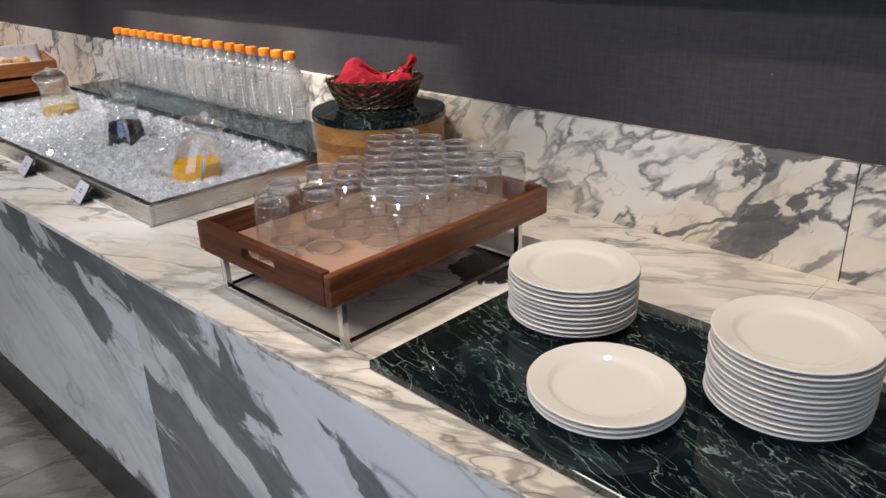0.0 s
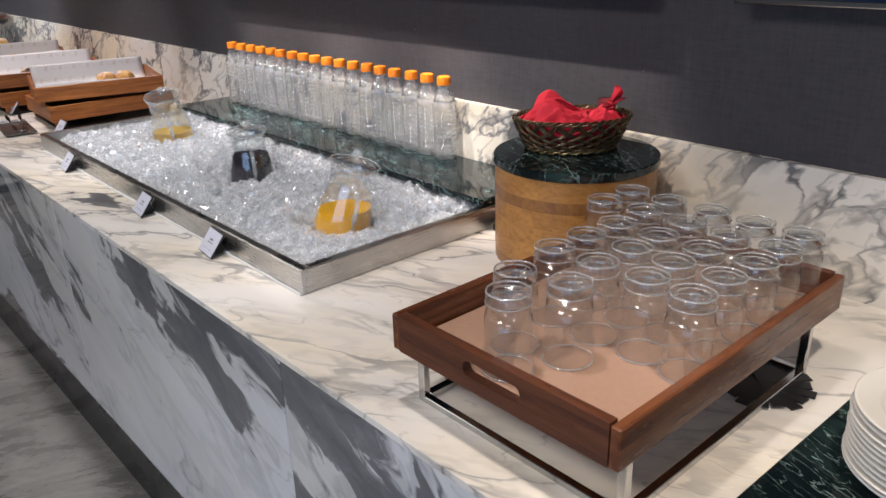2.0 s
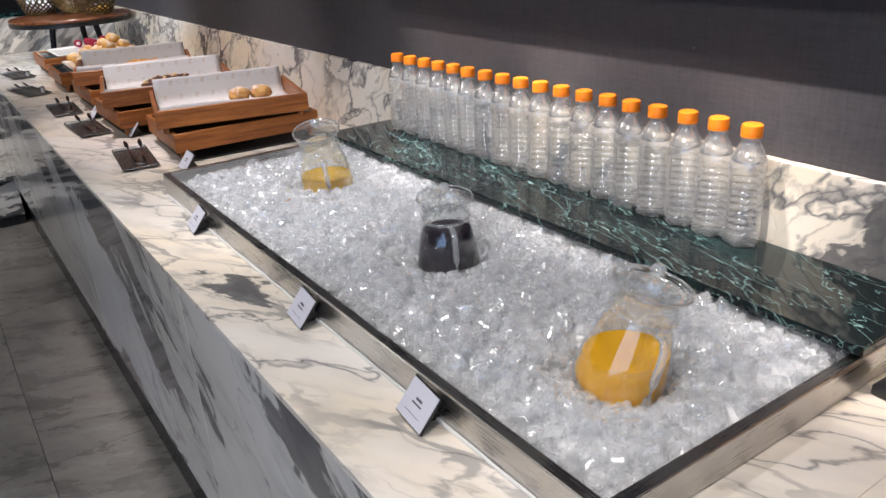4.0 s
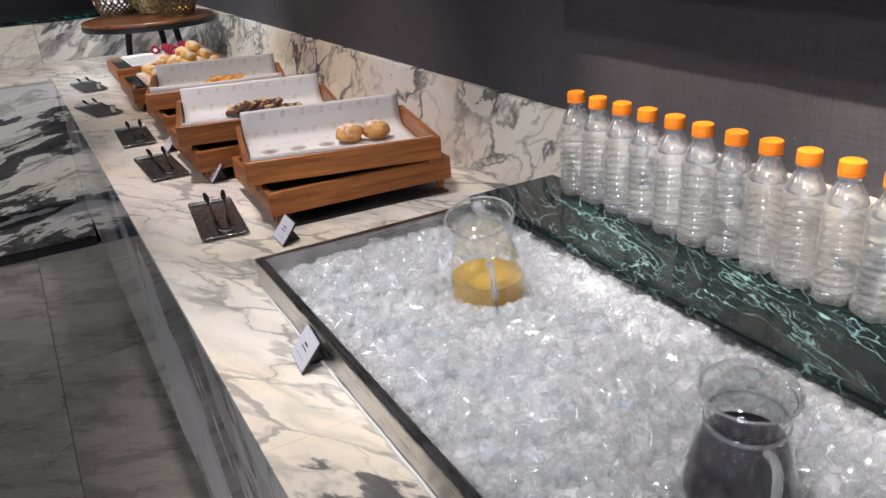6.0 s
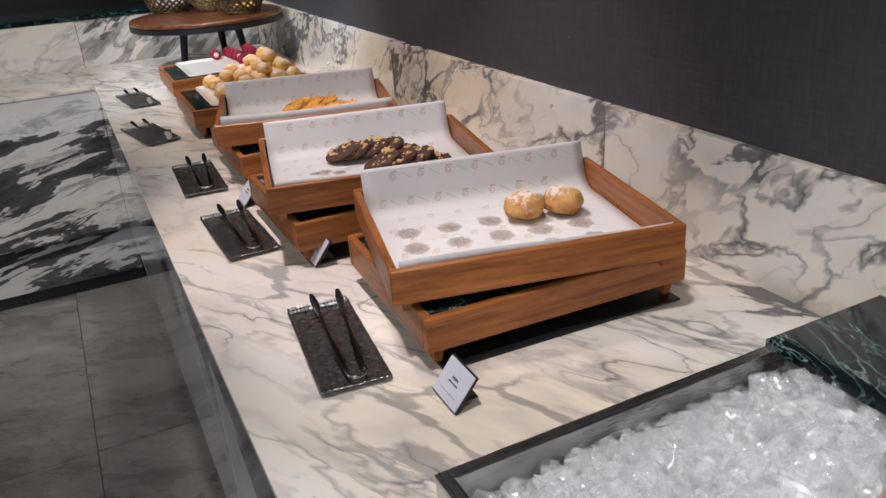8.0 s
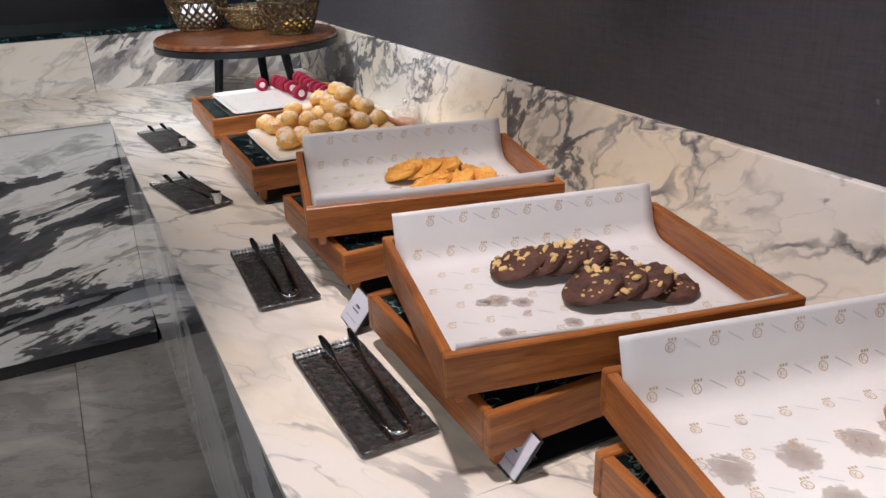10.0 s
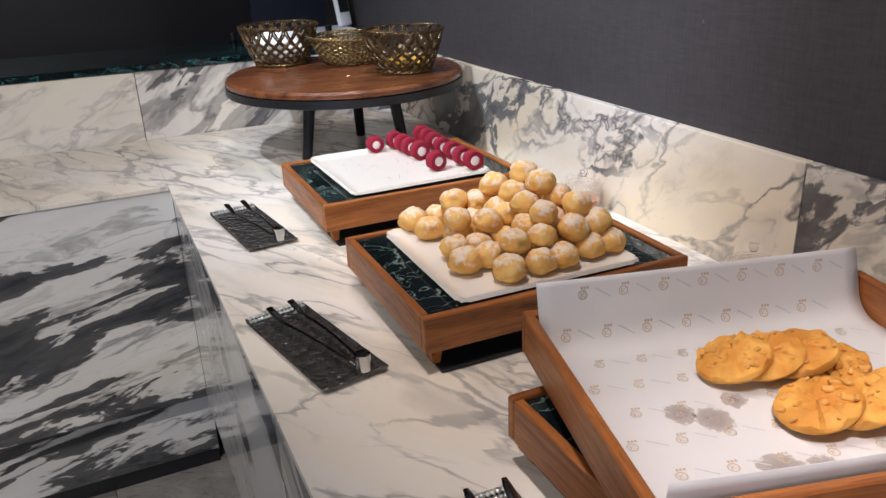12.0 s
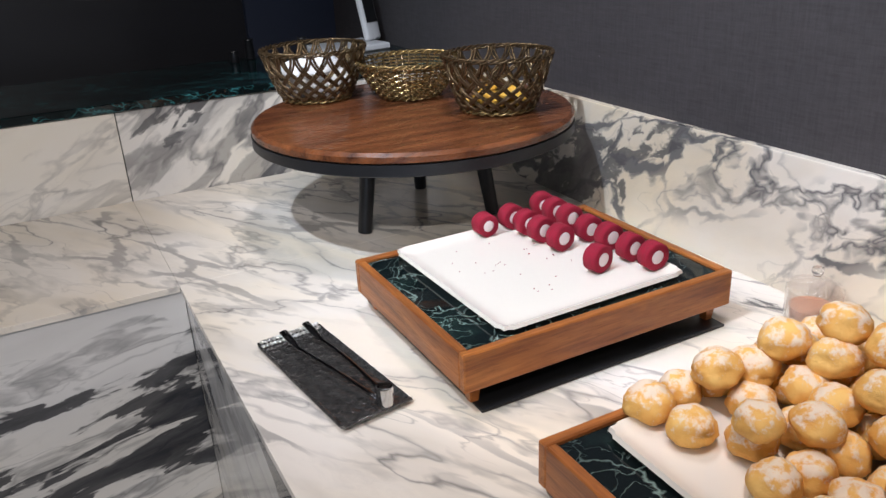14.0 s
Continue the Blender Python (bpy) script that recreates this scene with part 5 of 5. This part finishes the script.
FLOOR_H = HZ + 0.0275
rng = random.Random(8)
for k, (x, y) in enumerate(((0.527, 2.605), (0.592, 2.588))):
    b = tagged(part("sugared_bun", lump(0.034, 0.027, 40 + k, 0.16, crease=0.12), BUN, smooth="all"), "round golden brown bun dusted with sugar", "bun", "sugared buns")
    b.matrix_basis = pose(x, y, FLOOR_H + 0.001, 0, 0, 60 * k)


def cookie(mats, seed, r=0.040, chips=12):
    r0 = random.Random(seed)
    bm = lathe([(0, 0), (0.85, 0), (0.97, 0.05), (1.0, 0.13), (0.96, 0.22), (0.80, 0.28), (0.66, 0.30), (0.52, 0.31), (0.38, 0.32), (0.24, 0.33), (0.10, 0.33), (0, 0.33)], 36)
    for v in bm.verts:
        a = math.atan2(v.co.y, v.co.x)
        k = 1 + 0.05 * noise.noise(Vector((math.cos(a) * 1.5, math.sin(a) * 1.5, seed * 3.7)))
        up = 0.15 * noise.noise(Vector((v.co.x * 4, v.co.y * 4, seed * 2.1))) + 0.13 * noise.noise(Vector((v.co.x * 9, v.co.y * 9, seed))) if v.co.z > 0.15 else 0
        v.co = Vector((v.co.x * k * r, v.co.y * k * r, (v.co.z + up) * r))
    for f in bm.faces:
        f.material_index = 0
    old = set(bm.faces)
    for _ in range(chips):
        a, q = r0.uniform(0, 6.28), r * math.sqrt(r0.uniform(0.02, 0.8))
        s = r * r0.choice((0.04, 0.06, 0.07, 0.10, 0.15))
        add_box(bm, -s, s, -s * 0.6, s * 0.6, -s * 0.4, s * 0.45, s * 0.25,
                Matrix.Translation((q * math.cos(a), q * math.sin(a), r * 0.305)) @ Euler((r0.uniform(-0.5, 0.5), r0.uniform(-0.5, 0.5), r0.uniform(0, 6))).to_matrix().to_4x4())
    for f in bm.faces:
        if f not in old:
            f.material_index = 1
    return bm


def cookie_row(x, y, dx, dy, count, mats, label, group, seed, r=0.040, z0=None):
    """Cookies fanned out in a row, each leaning on the one before it."""
    yaw = math.degrees(math.atan2(dy, dx))
    for k in range(count):
        c = tagged(part("cookie", cookie(mats, seed + k, r, 26), mats, smooth=True), label, "cookie", group)
        last = k == count - 1
        tilt = 0 if last else -19
        lift = 0.0008 if last else 0.0008 + r * math.sin(radians(19))
        c.matrix_basis = pose(x + dx * k, y + dy * k, FLOOR_H + lift, 0, 0, yaw) @ pose(0, 0, 0, 0, tilt, 0) @ pose(0, 0, 0, 0, 0, 37 * k)


CHOC = "dark chocolate cookie with white chips on printed paper"
NUT = "golden nut cookie with pale chips on printed paper"
cookie_row(0.388, 3.095, 0.030, -0.009, 5, (CHOCOLATE, CHIP), CHOC, "chocolate cookies", 10)
cookie_row(0.432, 2.985, 0.033, -0.010, 4, (CHOCOLATE, CHIP), CHOC, "chocolate cookies", 20)
cookie_row(0.432, 3.575, 0.034, -0.012, 4, (COOKIE, NUT_BIT), NUT, "golden cookies", 30)
cookie_row(0.440, 3.474, 0.040, -0.012, 4, (COOKIE, NUT_BIT), NUT, "golden cookies", 40)


def square_plate(m, label, s=0.298):
    def f(u, v):
        x, y = (u - 0.5) * 2, (v - 0.5) * 2
        k = max(abs(x), abs(y))
        corner = 0.0
        if abs(x) > 0.93 and abs(y) > 0.93:
            corner = 0.010
        rim = max(0.0, (k - 0.86) / 0.14)
        return (s / 2 * x - corner * math.copysign(0.3, x), s / 2 * y - corner * math.copysign(0.3, y), 0.009 + 0.007 * rim ** 1.6)
    bm = sheet(f, 40, 40)
    bm.normal_update()
    bmesh.ops.solidify(bm, geom=bm.faces[:], thickness=0.0055)
    low = min(v.co.z for v in bm.verts)
    for v in bm.verts:
        v.co.z -= low
    t = tagged(part("square_plate", bm, PORCELAIN, smooth=True), label, "plate", "square plates")
    t.matrix_basis = m
    return t


PZ = TOP + 0.005 + 0.0762
square_plate(pose(0.421, 4.052, PZ, 0, 0, -1), "square white plate piled with sugared cream puffs", 0.300)
square_plate(pose(0.447, 4.580, PZ, 0, 0, 0.6), "square white plate with a few red roll slices", 0.305)

puffs = [part("cream_puff", lump(0.0245, 0.0225, k, 0.14, 28, 0.18), PUFF, smooth="all") for k in range(6)]
LAYERS = [
    (0.0, ((0.328, 4.199), (0.331, 4.150), (0.370, 4.208), (0.329, 4.053), (0.322, 4.001), (0.369, 4.103), (0.374, 4.051), (0.363, 3.996), (0.370, 3.942), (0.419, 3.944), (0.464, 3.948), (0.514, 3.955), (0.558, 3.962), (0.418, 4.053))),
    (0.028, ((0.393, 4.172), (0.353, 4.094), (0.392, 4.071), (0.438, 4.119), (0.439, 4.169), (0.391, 3.966), (0.432, 4.071), (0.436, 3.969), (0.491, 3.971), (0.434, 4.022), (0.548, 3.980))),
    (0.054, ((0.451, 4.048), (0.461, 4.000), (0.516, 4.000), (0.463, 4.150), (0.520, 4.053), (0.466, 4.100))),
    (0.077, ((0.493, 4.063), (0.493, 4.115))),
]
placed = [(x, y, z) for z, spots in LAYERS for x, y in spots]
# the lower ones that carry the heap
placed += [(0.412 + 0.048 * i, 3.998 + 0.050 * j, 0.0) for i in range(4) for j in range(5) if (i, j) != (0, 1)] + [(0.488 + 0.048 * i, 4.022 + 0.048 * j, 0.028) for i in range(2) for j in range(4)]
rng = random.Random(21)
for k, (x, y, z) in enumerate(placed):
    src = puffs[k % 6]
    m = pose(x + rng.uniform(-0.004, 0.004), y + rng.uniform(-0.004, 0.004), PZ + 0.0065 + z, rng.uniform(-15, 15) if z else rng.uniform(-3, 3), rng.uniform(-15, 15) if z else rng.uniform(-3, 3), rng.uniform(0, 360)) @ Matrix.Diagonal((*(rng.uniform(0.93, 1.08),) * 3, 1))
    if k < 6:
        ob = src
    else:
        ob = new("cream_puff", src.data)
    ob.matrix_basis = m
    tagged(ob, "round golden cream puff dusted with powdered sugar", "cream puff", "cream puffs on the plate")


def roll_slice():
    t = thing("roll_slice", pose(0, 0, 0), "slice of red sponge roll with a white cream heart", "cake", "red roll slices")
    bm = lathe([(0.0085, -0.0155), (0.0150, -0.0160), (0.0168, -0.0140), (0.0170, 0.0140), (0.0152, 0.0160), (0.0085, 0.0155)], 32)
    for v in bm.verts:
        v.co *= 1 + 0.035 * noise.noise(v.co * 260) + 0.03 * noise.noise(v.co * 90)
    bm.transform(pose(0, 0, 0.0165, 90, 0, 0))
    part("sponge", bm, RED_SPONGE, t, smooth="all")
    bm = lathe([(0, -0.0162), (0.006, -0.0165), (0.0088, -0.0150), (0.0088, 0.0150), (0.006, 0.0165), (0, 0.0162)], 24)
    for v in bm.verts:
        v.co.x *= 1 + 0.10 * noise.noise(v.co * 120)
    bm.transform(pose(0, 0, 0.0165, 90, 0, 0))
    part("cream", bm, CREAM, t, "white cream filling", smooth="all")
    return t


rolls = [(0.447, 4.716, 22), (0.499, 4.718, 18), (0.505, 4.682, 16), (0.506, 4.644, 18), (0.511, 4.600, 20), (0.576, 4.738, 12), (0.576, 4.702, 12), (0.575, 4.662, 14), (0.570, 4.606, 16), (0.574, 4.562, 14), (0.573, 4.512, 16), (0.578, 4.470, 18), (0.508, 4.506, 24)]
one = roll_slice()
for k, (x, y, a) in enumerate(rolls):
    m = pose(x, y, PZ + 0.0068, 0, 0, a - 20 + rng.uniform(-6, 6)) @ Matrix.Diagonal((1.1, 0.85, 1.1, 1))
    if k == 0:
        one.matrix_basis = m
    else:
        copy_thing(one, m)
bm = bmesh.new()
for k in range(26):
    x, y = 0.40 + rng.uniform(-0.06, 0.10), 4.57 + rng.uniform(-0.09, 0.11)
    add_box(bm, -0.0008, 0.0008, -0.0006, 0.0006, 0, 0.0008, 0, pose(x, y, 0, 0, 0, rng.uniform(0, 90)))
crumbs = tagged(part("cake_crumbs", bm, RED_SPONGE), "dark red crumbs scattered on the white plate", "crumbs", kind="stuff")
crumbs.matrix_basis = pose(0, 0, PZ + 0.0066)


# ---- tong trays ----
def tong_tray(m, label, ring, seed):
    t = thing("tong_tray", m, label, "tray", "tong trays")
    w, d = 0.098, 0.258

    def f(u, v):
        x, y = (u - 0.5) * w, (v - 0.5) * d
        e = max(0.0, (abs(v - 0.5) - 0.46) / 0.04)
        q = max(0.0, (abs(u - 0.5) - 0.46) / 0.04)
        return (x, y, 0.0045 + 0.005 * max(e, q * 0.7) + 0.0006 * noise.noise(Vector((x * 170, y * 170, seed))))
    bm = sheet(f, 40, 96)
    bm.normal_update()
    bmesh.ops.solidify(bm, geom=bm.faces[:], thickness=0.0035)
    part("dish", bm, HAMMERED, t, smooth="all")
    # pale beads put in lamp glints along the far hammered edge
    for y in (d / 2 - 0.004, d / 2 - 0.011):
        bm = bmesh.new()
        for k in range(15):
            bmesh.ops.create_uvsphere(bm, u_segments=8, v_segments=6, radius=0.0050, matrix=Matrix.Translation((-w / 2 + 0.005 + (w - 0.010) * k / 14, y, 0.0100 if y > d / 2 - 0.006 else 0.0070)) @ Matrix.Diagonal((0.75, 0.9, 0.5, 1)))
        part("beaded_edge", bm, HAMMERED_GLINT, t, "pale beads for the lamp glints on the hammered dimples", smooth="all")
    tg = thing("serving_tongs", m @ pose(0.008, 0.0, 0.0100, 0, 0, 4 if ring else -2), "slim dark steel serving tongs lying on the tray", "tongs", "serving tongs")
    for s in (-1, 1):
        bm = bmesh.new()
        if ring:
            pts = [(s * (0.0055 + 0.013 * math.sin(math.pi * min(1, k / 16) * 0.5)), -0.112 + 0.0128 * k, 0.0060 + 0.005 * math.sin(3.14 * k / 17) + (0.0040 * (k - 14) if k > 14 else 0)) for k in range(18)]
            tube(bm, pts, lambda u: 0.0042 - 0.0012 * math.sin(3.14 * u) + (0.002 if u > 0.85 else 0), 8, flat=0.35)
        else:
            pts = [(s * (0.0125 + 0.009 * (k / 26) ** 1.5), -0.112 + 0.0088 * k, 0.0055 + 0.0002 * k + (0.0016 * (k - 19) if k > 19 else 0)) for k in range(27)]
            tube(bm, pts, lambda u: 0.0022 + (0.0040 * math.sin(math.pi * u / 0.48) if u < 0.48 else 0.0042 * math.sin(math.pi * (u - 0.76) / 0.26) if 0.76 < u else 0.0), 10, flat=0.38)
        part("arm", bm, TONG_STEEL, tg, smooth="all")
    if ring:
        bm = lathe([(0.0105, 0), (0.0112, 0), (0.0112, 0.024), (0.0105, 0.024), (0.0105, 0)], 28)
        bm.transform(pose(0.0, -0.119, 0.0, 0, 0, 0))
        part("ring", bm, CHROME, tg, "polished steel ring", smooth=True)
    else:
        bm = bmesh.new()
        tube(bm, [(0.0125 * math.cos(a), -0.112 - 0.012 * math.sin(a), 0.0060) for a in [math.pi * k / 10 for k in range(11)]], 0.0026, 8, flat=0.9)
        part("spring_bend", bm, CHROME, tg, smooth="all")


TT = "black hammered metal tray holding serving tongs"
for k, (x, y, yaw, ring) in enumerate(((0.168, 2.567, -6, False), (0.142, 3.090, 1.5, False), (0.140, 3.508, -2, False), (0.093, 4.046, 11.5, True), (0.120, 4.589, 7, True))):
    tong_tray(pose(x, y, TOP + 0.0005, 0, 0, yaw), TT, ring, k)


# ---- candle jars ----
def candle_jar(m):
    t = thing("candle_jar", m, "ribbed clear glass jar with a lid and copper wax", "jar", "ribbed candle jars")
    part("glass_body", lathe([(0, 0.003), (0.034, 0.003), (0.037, 0.006), (0.0385, 0.050), (0.0370, 0.052), (0.0355, 0.050), (0.034, 0.008), (0, 0.007)], 80, lobes=20, depth=0.022), THIN_PINK, t, smooth="all")
    part("wax", lathe([(0, 0.0085), (0.031, 0.0085), (0.032, 0.024), (0, 0.025)], 40), WAX, t, smooth=True)
    lid = part("lid", lathe([(0.0375, 0.0525), (0.0385, 0.0545), (0.030, 0.062), (0.014, 0.067), (0.006, 0.069), (0.0055, 0.072), (0, 0.0722)], 80, lobes=20, depth=0.02), THIN_PINK, t, "ribbed glass lid", smooth="all")
    part("knob", lathe([(0, 0.0724), (0.005, 0.0726), (0.0085, 0.079), (0.0075, 0.085), (0, 0.088)], 20), GLASS, lid, smooth="all")


candle_jar(pose(0.772, 3.875, TOP))
candle_jar(pose(0.774, 4.345, TOP))

# ---- round table at the far end ----
CX, CY = 0.502, 5.072
table = thing("round_serving_table", pose(CX, CY, TOP), "small round dark wooden table on three black legs", "table")
bm = lathe([(0, 0.203), (0.309, 0.203), (0.314, 0.206), (0.314, 0.216), (0.308, 0.222), (0, 0.222)], 96)
bm.transform(pose(0, 0, 0, 0, 0, 0))
part("tabletop", bm, TABLE_WOOD, table, "glossy dark streaked wood", smooth=True)
part("rim_band", lathe([(0, 0.182), (0.313, 0.182), (0.3155, 0.184), (0.3155, 0.2025), (0, 0.2025)], 96), BLACK_METAL, table, "black metal band", smooth=True)
for a, r in ((-168, 0.135), (62, 0.175), (-32, 0.150)):
    ca, sa = math.cos(radians(a)), math.sin(radians(a))
    bm = bmesh.new()
    tube(bm, [(r * 0.82 * ca, r * 0.82 * sa, 0.181), (r * 1.02 * ca, r * 1.02 * sa, 0.002)], lambda u: 0.0165 - 0.003 * u, 20)
    part("leg", bm, BLACK_METAL, table, smooth=True)

TZ = TOP + 0.2222
basket("woven_basket", pose(0.388, 5.300, TZ, 0, 0, 10), 0.110, 0.104, 0.112, 0.36, BRONZE, GOLD, "bronze wicker basket holding white wrapped napkins", 20)
basket("woven_basket", pose(0.556, 5.190, TZ, 0, 0, 0), 0.110, 0.104, 0.082, 0.44, BRONZE, GOLD, "empty densely woven bronze and gold basket", 22, dense=True)
basket("woven_basket", pose(0.632, 4.965, TZ, 0, 0, -20), 0.103, 0.097, 0.112, 0.34, BRONZE, GOLD, "bronze wicker basket with gold wrapped sweets inside", 18)
rng = random.Random(4)
for k in range(9):
    a, r = 1.26 * k + (0.6 if k > 4 else 0), 0.034
    bm = lump(0.038, 0.030, 70 + k, 0.25, 20)
    w = tagged(part("wrapped_napkin", bm, WHITE_CLOTH, smooth="all"), "white wrapped napkin bundle in the wicker basket", "napkin", "white napkins in the basket")
    w.matrix_basis = pose(0.388 + r * math.cos(a), 5.300 + r * math.sin(a), TZ + (0.012 if k < 5 else 0.036), rng.uniform(-20, 20), rng.uniform(-20, 20), rng.uniform(0, 360))
bm = sheet(lambda u, v: (0.05 * u + 0.01 * math.sin(5 * v), 0.03 * (v - 0.5), 0.058 + 0.045 * u + 0.006 * math.sin(9 * v + 4 * u)), 14, 12)
bag = tagged(part("clear_wrapper", bm, CLEAR_BAG, smooth="all"), "crinkled clear plastic wrapper sticking out of the basket", "wrapper")
bag.matrix_basis = pose(0.415, 5.290, TZ + 0.02, 0, 0, 15)
for k in range(12):
    a, r = 2.4 * k, 0.018 * math.sqrt(k)
    bm = lump(0.018, 0.010, 90 + k, 0.4, 14)
    w = tagged(part("wrapped_sweet", bm, CRISP, smooth="all"), "gold wrapped sweet in the wicker basket", "sweet", "gold wrapped sweets")
    w.matrix_basis = pose(0.632 + r * math.cos(a), 4.965 + r * math.sin(a), TZ + 0.0115 + 0.004 * (k % 3), rng.uniform(-25, 25), rng.uniform(-25, 25), rng.uniform(0, 360))

# ---- things on the far ledge ----
LZ = 1.1262
phone = thing("wall_telephone", pose(0.775, 5.88, LZ + 0.02, -12, 0, 25), "white handheld device with a dark screen standing upright", "telephone")
part("shell", box(-0.030, 0.030, -0.011, 0.011, 0.0, 0.170, 0.008, seg=3), plain("white_plastic", (0.75, 0.76, 0.78), 0.3, vary=0.02), phone, smooth=True)
part("screen", box(-0.022, 0.022, -0.0128, -0.0112, 0.050, 0.150), BLACK_PLASTIC, phone, "dark glass screen")
pad = tagged(part("white_tray", box(0.0, 0.20, 0.0, 0.16, 0.0, 0.018, 0.004), plain("white_tray_plastic", (0.72, 0.73, 0.76), 0.4, vary=0.03)), "white plastic tray on the marble ledge", "tray")
pad.matrix_basis = pose(0.600, 5.78, LZ + 0.0005, 0, 0, 8)
for k, (x, y, h) in enumerate(((0.365, 5.90, 0.030), (0.415, 5.92, 0.055), (0.53, 5.80, 0.060), (0.655, 5.70, 0.050))):
    t = tagged(part("black_holder", lathe([(0, 0), (0.012, 0), (0.013, 0.003), (0.011, h - 0.006), (0.013, h - 0.003), (0.012, h), (0.008, h), (0.008, h - 0.01), (0, h - 0.01)], 24), BLACK_METAL, smooth=True), "small black metal holder on the marble ledge", "holder", "black holders")
    t.matrix_basis = pose(x, y, LZ + (0.0005 if k < 3 else 0.0005))

# ---- floor tiles ----
tile_mesh = None
for i in range(-6, 2):
    for j in range(-4, 5):
        x0, y0 = -0.28 + 0.63 * i, 1.30 + 1.27 * j
        if x0 > 0.03 or y0 > 6.2:
            continue
        if tile_mesh is None:
            t = part("floor_tile", box(0.0015, 0.6285, 0.0015, 1.2685, -0.012, 0.0, 0.001), FLOOR, floor)
            tile_mesh = t.data
        else:
            t = new("floor_tile", tile_mesh)
            t.parent = floor
        t.location = (x0, y0, 0)
